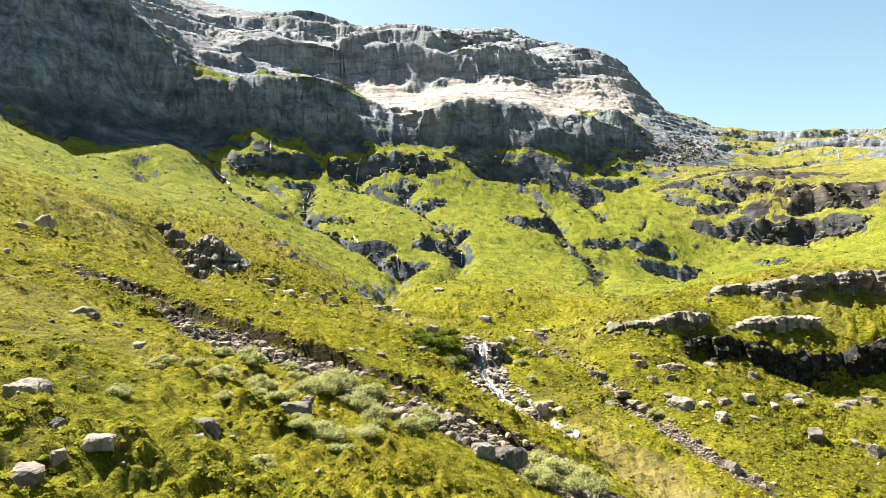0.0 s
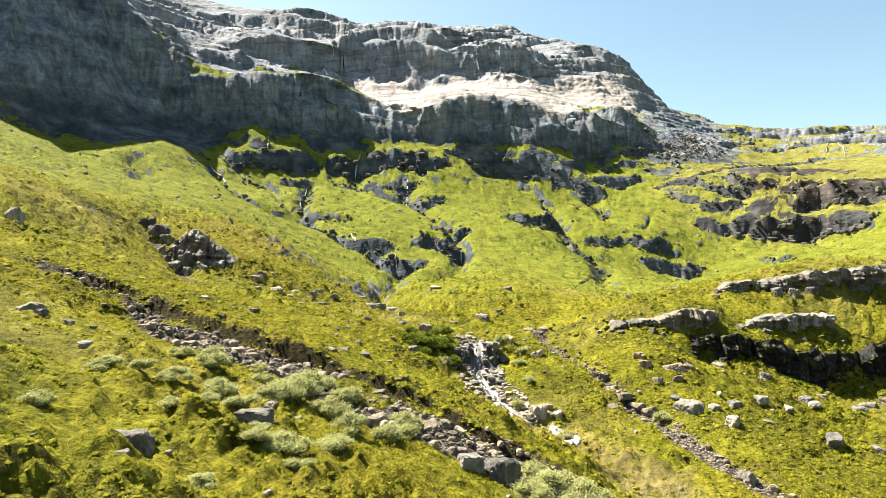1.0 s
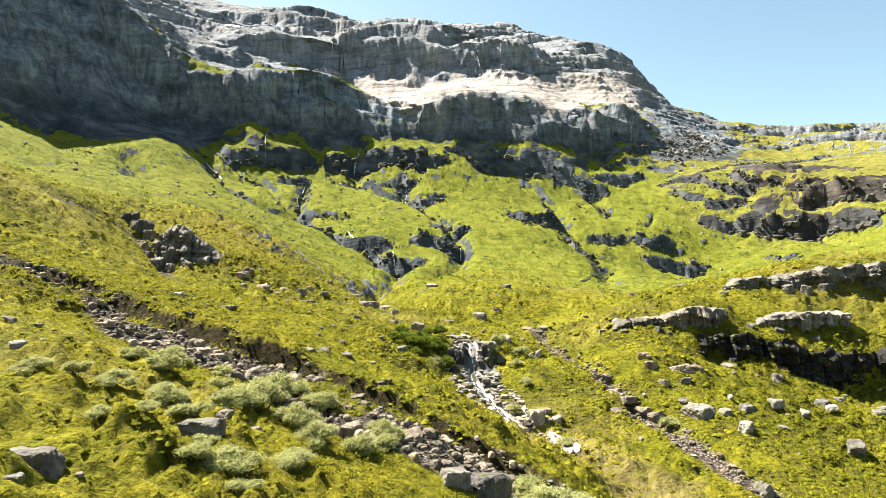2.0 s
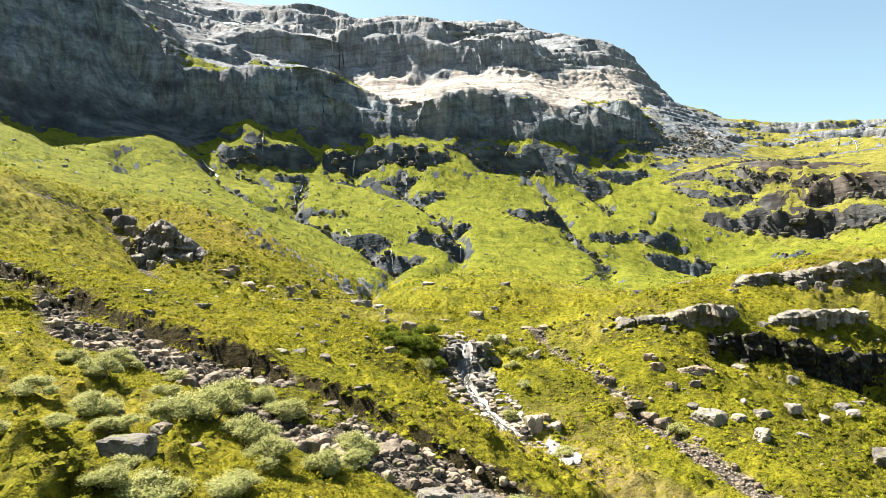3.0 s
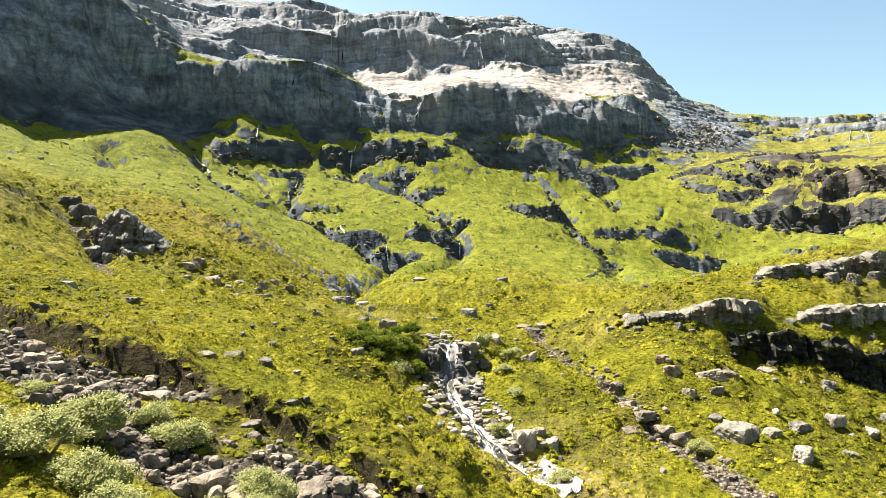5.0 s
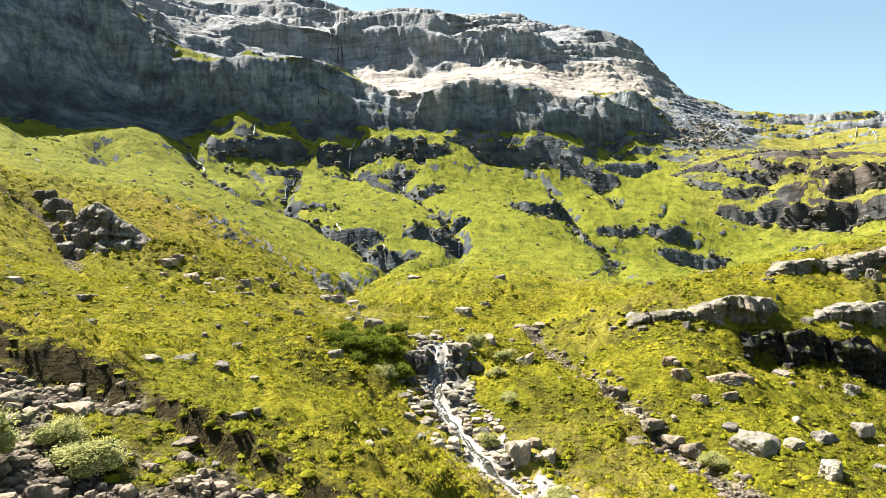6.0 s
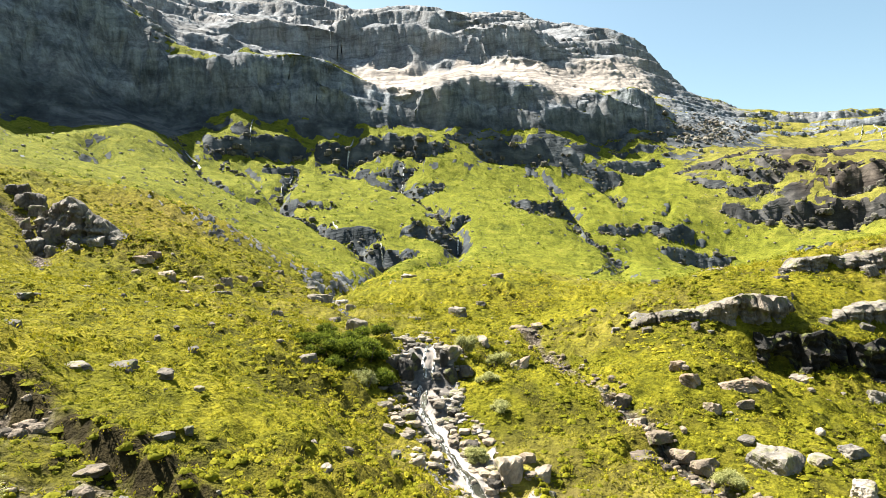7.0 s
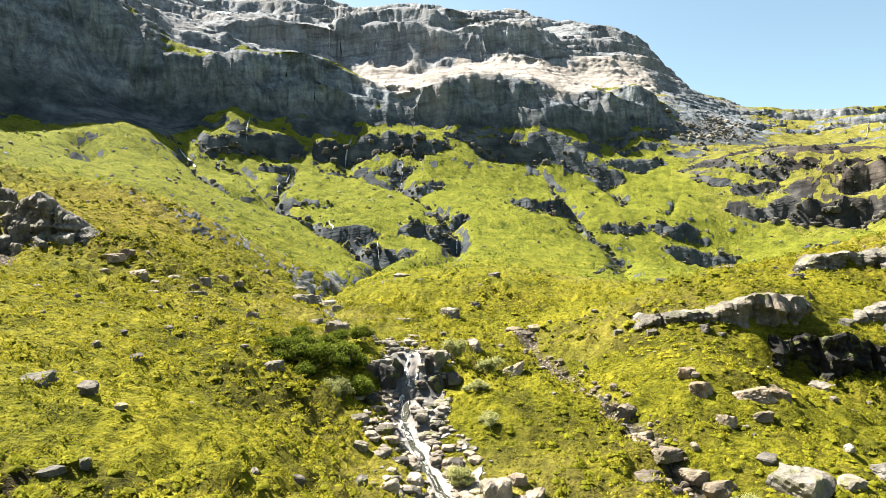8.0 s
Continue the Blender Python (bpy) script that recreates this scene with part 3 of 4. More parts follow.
SHRUB = leaf_material("shrub_leaves", ((0.0, (0.050, 0.072, 0.009)), (0.5, (0.125, 0.160, 0.017)), (1.0, (0.22, 0.25, 0.034))), 0.35)
BROOK, FOAM, SNOW, BARK = water_material("brook_water", 0.66), water_material("falling_water", 0.55), snow_material(), bark_material()


# ---- the ground ----
def fill_mesh(name, verts, faces, mats, attrs=None, smooth_faces=False):
    me = bpy.data.meshes.new(name)
    faces = np.asarray(faces, np.int32)
    size = faces.shape[1]
    me.vertices.add(len(verts)); me.loops.add(faces.size); me.polygons.add(len(faces))
    me.vertices.foreach_set("co", np.asarray(verts, np.float32).ravel())
    me.loops.foreach_set("vertex_index", faces.ravel())
    me.polygons.foreach_set("loop_start", np.arange(0, faces.size, size, dtype=np.int32))
    me.polygons.foreach_set("use_smooth", np.full(len(faces), smooth_faces, bool))
    for key, values in (attrs or {}).items():
        a = me.attributes.new(key, "FLOAT", "POINT")
        a.data.foreach_set("value", np.asarray(values, np.float32).ravel())
    me.update(calc_edges=True)
    for m in mats:
        me.materials.append(m)
    return me


def grid_part(name, keep, mat):
    """A sheet over the faces of the polar grid for which keep holds; the ends of each ring meet."""
    rows, cols = GX.shape
    i = np.arange(rows * cols).reshape(rows, cols)
    j = np.roll(i, -1, 1)
    quads = np.stack([i[:-1], j[:-1], j[1:], i[1:]], -1)[keep].reshape(-1, 4)
    used = np.unique(quads)
    back = np.full(rows * cols, -1, np.int64)
    back[used] = np.arange(len(used))
    verts = np.stack([GX.ravel(), GY.ravel(), GZ.ravel()], -1)[used]
    attrs = {"rock": GROCK.ravel()[used], "bare": GBARE.ravel()[used], "dry": GDRY.ravel()[used], "slab": GSLAB.ravel()[used], "dark": GSHADE.ravel()[used], "fresh_haze": GFRESH_HAZE.ravel()[used], "peat_shade": GPEAT_SHADE.ravel()[used], "brown": GBROWN.ravel()[used]}
    return new(name, fill_mesh(name, verts, back[quads], [mat], attrs, True))


_foot = 262 - 0.35 * np.clip(-20 - GX[:-1], 0, 120) + 0.55 * np.clip(GX[:-1] - 60, 0, 200)
high = (GY[:-1] > _foot + 30) & (GR[:-1] < 1400)
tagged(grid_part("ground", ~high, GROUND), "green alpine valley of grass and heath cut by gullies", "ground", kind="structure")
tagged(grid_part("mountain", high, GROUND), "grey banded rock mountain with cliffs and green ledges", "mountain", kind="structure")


# ---- helpers for things ----
def height_at(x, y):
    return float(shaped_height(np.array([x], float), np.array([y], float))[0])


def part(name, mesh, parent, label=""):
    ob = new(name, mesh)
    ob.parent = parent
    return tagged(ob, label)


def ball(level):
    bm = bmesh.new()
    bmesh.ops.create_icosphere(bm, subdivisions=level, radius=1)
    v = np.array([p.co[:] for p in bm.verts])
    f = np.array([[p.index for p in q.verts] for q in bm.faces])
    bm.free()
    return v, f


BALLS = {n: ball(n) for n in (2, 3, 4, 5)}


def stone_shape(size, seed, level=3, boxy=0.4, crack=0.06, sharp=26, rough=0.055):
    """An angular stone cut by planes, its edges worn, its faces rough. The base is sunk a little below z = 0."""
    rng = np.random.default_rng(seed)
    d, faces = BALLS[level]
    box = np.array([(1, 0, 0), (-1, 0, 0), (0, 1, 0), (0, -1, 0), (0, 0, 1), (0, 0, -1)], float) + rng.normal(0, 0.22 * (1.2 - boxy), (6, 3))
    cut = rng.normal(0, 1, (7, 3))
    planes = np.concatenate([box, cut])
    planes /= np.linalg.norm(planes, axis=1, keepdims=True)
    away = np.concatenate([rng.uniform(0.72, 0.95, 6), rng.uniform(0.85, 1.15, 7) * (1 + 0.25 * boxy)])
    r = (np.maximum(d @ planes.T, 0) / away) ** sharp
    r = r.sum(1) ** (-1 / sharp)
    v = d * r[:, None]
    off = seed * 3.7
    a = fbm(v[:, 0] * 2 + off + v[:, 2] * 1.3, v[:, 1] * 2 - v[:, 2] * 1.7, 1.3, 4, seed % 97, 0.6)
    b = np.abs(fbm(v[:, 0] * 2.2 + v[:, 1] * 1.2 + off, v[:, 2] * 0.9 - v[:, 1] * 0.5, 0.8, 3, seed % 89))
    v = v * (1 + rough * a + crack * (smooth(0.0, 0.35, b) - 1))[:, None]
    v[:, 2] += 0.45
    return v * np.array(size) * np.array([0.52, 0.52, 0.68]), faces


def stone_object(name, x, y, wide, tall, seed, mat, label, category, group="", deep=0.85, level=3, boxy=0.4, turn=None, sink=0.0):
    v, f = stone_shape((wide, wide * deep, tall * 0.92), seed, level, boxy, 0.07, 20, 0.09)
    ob = new(name, fill_mesh(name, v, f, [mat], None, False))
    ob.location = (x, y, height_at(x, y) - sink - 0.24 * tall)
    ob.rotation_euler = (random.uniform(-0.16, 0.16), random.uniform(-0.16, 0.16), random.uniform(-1.5, 1.5) if turn is None else turn)
    return tagged(ob, label, category, group)


# ---- boulders: x, y, width, height ----
FOREGROUND = (
    (-9.7, 25.3, 1.8, 1.2), (-10.1, 18.6, 1.1, 0.5), (-10.7, 16.2, 1.1, 0.7), (-10.6, 17.4, 0.5, 0.5), (-14.2, 21.6, 1.6, 0.9), (-12.1, 19.8, 0.6, 0.6),
    (3.9, 36.2, 2.2, 1.8), (2.2, 35.6, 1.6, 1.2), (-9.6, 34.6, 1.2, 0.6), (-23.3, 40.5, 1.6, 0.7), (-22.0, 39.8, 1.0, 0.5),
    (-20.6, 40.0, 0.9, 0.5), (-20.2, 59.5, 1.3, 0.9), (-15.9, 59.2, 1.6, 0.5), (-42.9, 68.3, 2.2, 1.7), (-42.7, 64.1, 1.3, 1.0), (-17.0, 35.6, 1.3, 0.4), (-9.2, 23.8, 0.6, 0.3),
)
SLOPE = (
    (-7.3, 31.5, 2.0, 0.8), (-15.0, 48.8, 0.9, 0.6),     (-5.1, 51.9, 1.0, 0.6), (-6.4, 57.5, 0.9, 0.4), (-2.0, 45.3, 0.8, 0.3), (-8.2, 77.7, 1.2, 0.6), (-6.7, 51.6, 1.4, 0.5), (-1.6, 45.9, 0.5, 0.3), (3.9, 53.6, 0.6, 0.5),
    (2.4, 50.6, 0.7, 0.3), (-8.4, 64.8, 0.7, 0.3), (-8.7, 60.8, 0.5, 0.3), (-2.0, 62.8, 1.2, 0.6), (-8.3, 57.8, 0.6, 0.3), (-7.4, 49.8, 1.5, 0.4), (-11.0, 51.3, 1.4, 0.7),
)
SPUR_FOOT = (
    (-20.7, 85.2, 2.1, 1.3), (-23.9, 87.5, 2.2, 0.9), (-14.6, 82.7, 2.2, 1.1), (-17.5, 91.5, 1.8, 1.3), (-17.3, 96.0, 1.5, 0.9), (-15.9, 78.2, 1.3, 0.7), (-23.8, 89.2, 1.6, 1.0),
    (-22.6, 83.3, 1.2, 0.7), (-19.1, 88.7, 1.5, 0.8), (-12.2, 77.0, 1.3, 0.5), (-14.9, 93.3, 1.4, 0.8), (-17.4, 110.4, 2.2, 1.1), (-18.6, 84.0, 1.0, 0.6), (-16.6, 87.0, 1.2, 0.6),
)
CREEKSIDE = (
    (-9.3, 99.2, 3.4, 1.5), (-5.3, 95.3, 1.9, 1.1), (-1.4, 74.8, 2.0, 1.5), (-12.6, 117.2, 2.3, 0.9), (-13.0, 110.4, 1.9, 0.9), (-4.4, 82.7, 1.3, 0.7), (5.9, 69.9, 2.0, 1.0),
    (8.3, 76.4, 1.6, 0.9), (10.9, 72.6, 1.5, 0.9), (8.9, 58.0, 2.1, 1.4), (2.6, 73.2, 1.4, 0.7), (2.4, 69.4, 1.4, 0.7), (6.4, 66.8, 1.3, 0.7), (2.3, 62.8, 1.2, 0.5),
    (2.9, 59.5, 1.0, 0.5), (5.4, 58.6, 1.1, 0.5), (6.2, 61.4, 1.0, 0.5), (9.9, 59.2, 1.0, 0.7), (10.6, 58.0, 1.5, 0.6), (4.6, 56.4, 0.9, 0.5),
)
RILLSIDE = (
    (12.2, 88.6, 2.0, 0.8), (12.5, 83.1, 1.6, 0.7), (13.5, 83.9, 1.2, 0.6), (16.4, 65.3, 1.5, 0.8), (16.7, 63.1, 1.7, 0.7), (17.2, 61.3, 1.9, 0.7), (18.1, 60.3, 1.7, 0.8),
    (18.8, 58.9, 1.4, 0.8), (16.0, 59.9, 1.5, 0.5), (15.7, 66.1, 1.1, 0.5), (20.6, 65.9, 1.7, 0.9), (20.3, 67.2, 1.3, 0.7), (23.3, 65.9, 2.5, 1.0), (24.9, 66.3, 1.5, 0.9), (20.9, 63.4, 1.2, 0.9), (23.1, 64.0, 1.3, 0.6),
)
APRON = (
    (21.8, 57.8, 2.7, 1.5), (24.1, 58.2, 1.2, 0.6), (26.6, 59.8, 1.8, 0.8), (24.3, 55.2, 1.8, 0.9), (29.4, 61.0, 1.5, 0.9), (35.4, 64.6, 1.8, 0.8), (34.2, 69.7, 1.9, 0.9), (30.2, 71.5, 1.7, 0.6),
    (21.5, 60.2, 1.1, 0.6), (32.2, 61.5, 1.4, 0.7), (29.6, 67.8, 1.3, 0.8), (28.0, 57.0, 1.1, 0.5), (36.2, 55.5, 1.6, 1.0), (36.8, 53.8, 1.7, 1.3), (32.7, 55.7, 2.3, 1.2), (35.6, 63.4, 1.5, 0.7),
    (44.1, 68.5, 2.8, 1.1), (47.4, 70.1, 2.2, 1.0), (21.7, 47.4, 1.5, 1.2), (39.0, 68.0, 1.6, 0.8), (41.5, 66.0, 1.4, 0.8),
)
MEADOW = (
    (6.3, 94.2, 2.3, 1.2), (-0.8, 117.0, 2.6, 0.8), (11.5, 112.6, 2.2, 0.8), (8.9, 98.3, 2.0, 0.6), (2.1, 88.6, 1.7, 0.6), (32.0, 90.1, 2.5, 0.5), (26.9, 92.4, 1.7, 0.6), (34.6, 83.0, 1.7, 0.5), (-7.2, 100.7, 2.0, 0.8),
)
SCREE_STONES = (
    (-12.4, 44.7, 1.1, 0.7), (-8.7, 39.6, 1.2, 0.8), (-8.0, 35.1, 0.9, 0.8), (-2.7, 38.2, 1.3, 1.0), (-7.1, 44.1, 1.4, 0.5), (0.2, 39.2, 1.6, 0.6), (1.0, 39.8, 1.0, 0.5),
    (-9.0, 43.4, 1.2, 0.6), (-3.2, 43.6, 1.0, 0.4), (-7.1, 33.3, 0.9, 0.4), (-3.9, 35.3, 0.8, 0.4), (-5.9, 33.3, 0.9, 0.4), (4.8, 38.6, 1.3, 0.7), (-15.0, 43.5, 1.1, 0.5),
)
CASCADE_ROCKS = (
    (3.0, 68.7, 1.3, 1.5), (2.2, 68.9, 1.1, 1.2), (6.0, 68.8, 1.2, 1.3), (6.9, 69.2, 1.2, 1.0), (3.6, 69.3, 0.9, 1.4), (5.5, 69.4, 0.9, 1.2), (2.9, 67.3, 1.0, 0.5), (5.6, 66.6, 1.2, 0.5), (2.6, 65.6, 1.2, 0.5), (6.2, 64.2, 1.1, 0.5),
    (3.6, 62.4, 1.3, 0.6), (7.2, 61.2, 1.2, 0.5), (4.6, 59.8, 1.2, 0.5), (8.2, 57.4, 1.1, 0.5), (5.4, 57.4, 1.0, 0.5), (3.4, 71.6, 1.1, 0.5), (5.8, 71.0, 1.1, 0.5), (4.2, 73.4, 1.0, 0.4), (3.0, 75.4, 1.1, 0.4),
)
seed = 160
for rows, mat, label, group in (
    (FOREGROUND, STONE, "grey angular boulder half sunk in low green shrubs", "boulders on the near slope"),
    (SLOPE, DARK_STONE, "dark grey stone lying in the heath slope", "boulders on the heath slope"),
    (SPUR_FOOT, BROWN_STONE, "grey fallen block at the foot of the grassy spur", "fallen blocks under the spur"),
    (CREEKSIDE, PALE_STONE, "water-worn pale grey boulder beside the mountain creek", "boulders along the creek"),
    (RILLSIDE, BROWN_STONE, "broken grey rock beside the narrow rill", "rocks along the rill"),
    (APRON, STONE, "pale grey angular boulder on the green apron", "boulders under the cliff"),
    (MEADOW, STONE, "lone grey boulder standing in the meadow grass", "meadow boulders"),
    (CASCADE_ROCKS, WET_STONE, "dark wet block in the bed of the cascade", "wet blocks under the cascade"),
    (SCREE_STONES, BROWN_STONE, "dark brown-grey stone in the scree gully", "large scree stones"),
):
    for x, y, wide, tall in rows:
        seed += 1
        stone_object("boulder", x, y, wide * 0.84, tall * 0.86, seed, mat, label, "boulder", group, random.uniform(0.65, 0.95), 4 if wide > 1.5 else 3, random.uniform(0.3, 0.75))


# ---- bedrock outcrops, each of several joined blocks ----
def outcrop(label, blocks, turn, mat, boxy=0.75, sharp=12, lean=0.0, lip=None, swing=0.3, rough=0.085):
    """Blocks as x, y, width, depth, height, base: the base is how far their foot lies under the ground at that place.
    lip: instead, their tops lie level with the turf that far behind them."""
    global seed
    top = new("rock_outcrop")
    top.location = (blocks[0][0], blocks[0][1], height_at(*blocks[0][:2]))
    tagged(top, label, "rock outcrop")
    for x, y, wide, deep, tall, sink in blocks:
        seed += 1
        v, f = stone_shape((wide * 1.25, deep * 1.2, tall), seed, 5 if wide > 2.5 else 4, boxy, 0.13, sharp, rough)
        ob = part("block", fill_mesh("block", v, f, [mat], None, False), top)
        z = height_at(x, y) - sink if lip is None else height_at(x, y + lip) - v[:, 2].max() - 0.12
        ob.location = Vector((x, y, z)) - top.location
        ob.rotation_euler = (random.uniform(-0.06, 0.06) - lean, random.uniform(-0.10, 0.10) + lean, turn + random.uniform(-swing, swing))
    return top


def bedrock(label, lip, deep, mat, joint=1.3, seed=0, rough=1.0, level=False, batter=0.0):
    """A rib of living rock along its front lip, x, y, z: a rounded back, and a jointed face that falls to below the turf.
    level: the lip lies flush with the turf behind it."""
    lip = np.array(lip, float)
    far = np.concatenate([[0], np.cumsum(np.hypot(*np.diff(lip[:, :2], axis=0).T))])
    n = int(far[-1] / 0.10)
    s = np.linspace(0, far[-1], n)
    x, y, z = (np.interp(s, far, lip[:, k]) for k in range(3))
    if level:
        z = shaped_height(x, y + 1.5) - 0.05
    else:
        z = z + 0.14 * fbm(s, 0 * s, 1.8, 3, seed + 3)
    ends = np.clip(np.minimum(s, far[-1] - s) / 1.2, 0.12, 1) ** 0.6
    cells = s / joint + 0.35 * fbm(s, 0 * s + 5, joint * 2, 2, seed)
    crack = np.abs(cells - np.round(cells)) * 2
    slot = smooth(0.30, 0.0, crack) * (0.4 + 0.6 * lattice(np.round(cells).astype(np.int64), np.zeros(n, np.int64), seed + 9) ** 2)
    step = 0.30 * lattice(np.floor(cells).astype(np.int64), np.ones(n, np.int64), seed) * rough
    rows = []
    back = shaped_height(x, y + deep) - 0.35
    foot = np.minimum(shaped_height(x, y - 0.6), shaped_height(x, y - 1.6 - 2 * batter)) - 0.5
    for v in np.linspace(0, 1, 15):
        px, py = x, y + deep * (1 - v) * ends
        pz = back + (z - back) * (1 - (1 - v) ** 2.4) + 0.16 * rough * fbm(px, py, 1.5, 4, seed + 21, 0.6) * min(1, 3 * v) - 0.28 * slot * v ** 3
        rows.append(np.stack([px, py + (step * v ** 4), pz], -1))
    tall = z - foot
    for v in np.linspace(0.045, 1, 24):
        pz = rows[14][:, 2] * (1 - v) + foot * v
        ledge = 0.30 * rough * fbm(s * 0.35 + 40, pz, 0.55, 3, seed + 31, 0.6) + 0.22 * rough * fbm(s, pz * 0.35, 0.7, 4, seed + 35, 0.6)
        out = -0.30 * math.sin(math.pi * min(1, v * 3.3) / 2) * (1 - 0.4 * v) + ledge * min(1, v * 6) + 0.55 * slot * min(1, v * 5) + 0.10 * tall * smooth(0.1, 0.6, v) * (1 if not level else 0.2) * (1 - smooth(0.75, 1.0, v)) - batter * tall * v
        rows.append(np.stack([x, y + step + out, pz], -1))
    grid = np.array(rows)
    i = np.arange(len(rows) * n).reshape(len(rows), n)
    faces = np.stack([i[:-1, :-1], i[1:, :-1], i[1:, 1:], i[:-1, 1:]], -1).reshape(-1, 4)
    top = new("rock_outcrop")
    top.location = (lip[0, 0], lip[0, 1], height_at(lip[0, 0], lip[0, 1]))
    tagged(top, label, "rock outcrop")
    part("rock_face", fill_mesh("rock_face", grid.reshape(-1, 3) - np.array(top.location[:]), faces, [mat], None, False), top)
    return top


def loose_blocks(top, mat, rows, boxy=0.6):
    """Broken blocks that belong to an outcrop: x, y, width, height."""
    global seed
    for x, y, wide, tall in rows:
        seed += 1
        v, f = stone_shape((wide, wide * 0.8, tall), seed, 4, boxy, 0.1, 18, 0.09)
        ob = part("block", fill_mesh("block", v, f, [mat], None, False), top)
        ob.location = Vector((x, y, height_at(x, y) - 0.2 * tall)) - top.location
        ob.rotation_euler = (random.uniform(-0.15, 0.15), random.uniform(-0.15, 0.15), random.uniform(-1, 1))


loose_blocks(bedrock("weathered grey bedrock hump with a dark overhanging end", (
    (19.6, 77.8, 9.7), (20.4, 77.4, 10.4), (21.8, 77.0, 11.0), (23.6, 76.4, 11.3), (25.2, 76.1, 11.1), (25.9, 75.8, 11.7), (27.4, 75.4, 12.3), (29.4, 75.4, 12.5), (31.0, 75.7, 12.3), (32.3, 76.5, 11.7),
), 3.0, BEDROCK, 1.25, 11), BEDROCK, ((21.0, 76.2, 0.9, 0.5), (24.4, 75.2, 0.8, 0.5), (19.0, 77.6, 0.8, 0.4)))
loose_blocks(bedrock("long pale bedrock rib with vertical joints above the grass", (
    (36.4, 86.2, 14.0), (37.6, 85.8, 15.0), (40.4, 85.6, 15.4), (43.0, 85.6, 15.3), (44.6, 85.5, 15.2), (46.2, 85.5, 15.9), (48.5, 85.4, 16.3), (51.0, 85.5, 16.5), (54.0, 85.8, 16.9), (60.0, 86.4, 17.2),
), 3.0, BEDROCK, 1.9, 23, 1.3), BEDROCK, ((43.2, 84.4, 1.3, 0.9), (45.4, 84.5, 1.5, 1.1), (47.4, 84.4, 1.2, 0.9), (36.0, 85.0, 1.0, 0.5)), 0.8)
loose_blocks(bedrock("low ledge of pale bedrock above the dark cliff", (
    (33.4, 78.2, 10.2), (35.6, 78.0, 10.8), (38.4, 77.9, 11.4), (41.0, 78.2, 11.6), (44.0, 78.7, 11.5), (47.5, 79.6, 11.4),
), 2.4, BEDROCK, 1.6, 37), BEDROCK, ((35.0, 77.0, 0.9, 0.5), (38.0, 76.8, 1.0, 0.6), (42.4, 77.2, 0.9, 0.5)))
loose_blocks(bedrock("cliff of jointed rock over the green apron, blackened to carry its shade", (
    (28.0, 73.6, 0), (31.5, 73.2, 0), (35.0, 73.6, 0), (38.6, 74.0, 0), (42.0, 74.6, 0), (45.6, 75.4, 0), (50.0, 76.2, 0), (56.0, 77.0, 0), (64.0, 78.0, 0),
), 1.0, SHADE_STONE, 1.7, 51, 1.4, True), SHADE_STONE, ((31.0, 72.4, 0.9, 0.6), (36.4, 72.8, 1.1, 0.8), (41.0, 73.4, 1.3, 0.9)))
loose_blocks(bedrock("craggy grey rock knob rising from the grassy hillside", (
    (-38.4, 92.4, 18.8), (-37.2, 91.8, 19.9), (-36.0, 91.2, 20.7), (-34.8, 90.9, 21.8), (-33.7, 90.6, 22.3), (-32.6, 90.4, 21.6), (-31.6, 90.2, 21.1), (-30.4, 90.2, 20.0), (-29.2, 90.4, 18.9), (-27.8, 90.9, 17.6),
), 3.6, STONE, 1.4, 67, 2.0, False, 0.45), STONE, ((-36.8, 89.4, 1.5, 1.2), (-35.2, 88.2, 1.8, 1.3), (-33.0, 87.4, 1.6, 1.2), (-31.0, 87.6, 1.4, 1.0), (-29.4, 88.6, 1.5, 0.9), (-38.2, 91.0, 1.4, 1.3), (-34.0, 89.4, 1.6, 2.2)), 0.4)
outcrop("dark rock bluff above a worn gully in the hillside", (
    (-40.4, 95.2, 2.6, 2.0, 2.0, 0.5), (-42.6, 96.0, 2.2, 2.0, 1.6, 0.5), (-38.9, 94.2, 1.6, 1.4, 1.5, 0.4),
), 0.3, DARK_STONE, 0.5, 14)


# ---- water ----
def ribbon(name, line, wide, lift, mat, seed, step=0.5):
    """A strip of water draped along a plan line."""
    pts = [np.array(line[0], float)]
    for a, b in zip(line, line[1:]):
        a, b = np.array(a, float), np.array(b, float)
        n = max(1, int(np.hypot(*(b - a)) / step))
        pts += [a + (b - a) * (k + 1) / n for k in range(n)]
    pts = np.array(pts)
    s = np.arange(len(pts)) * step
    way = np.gradient(pts, axis=0)
    way /= np.linalg.norm(way, axis=1, keepdims=True) + 1e-9
    side = np.stack([-way[:, 1], way[:, 0]], -1)
    pts = pts + side * (fbm(s, s * 0, 4.0, 3, seed) * wide * 0.45)[:, None]
    half = wide * 0.5 * (0.75 + 0.5 * fbm(s, s * 0 + 9, 3.0, 2, seed + 5))
    rows = [pts + side * (half * k)[:, None] for k in (-1, -0.4, 0.4, 1)]
    verts = []
    for k, p in enumerate(rows):
        z = shaped_height(p[:, 0], p[:, 1])
        verts.append(np.stack([p[:, 0], p[:, 1] - lift, z + lift * (0.9 if k in (1, 2) else 0.25)], -1))
    n = len(pts)
    verts = np.concatenate(verts)
    i = np.arange(n - 1)
    faces = np.concatenate([np.stack([i + k * n, i + 1 + k * n, i + 1 + (k + 1) * n, i + (k + 1) * n], -1) for k in range(3)])
    return new(name, fill_mesh(name, verts, faces, [mat], None, True))


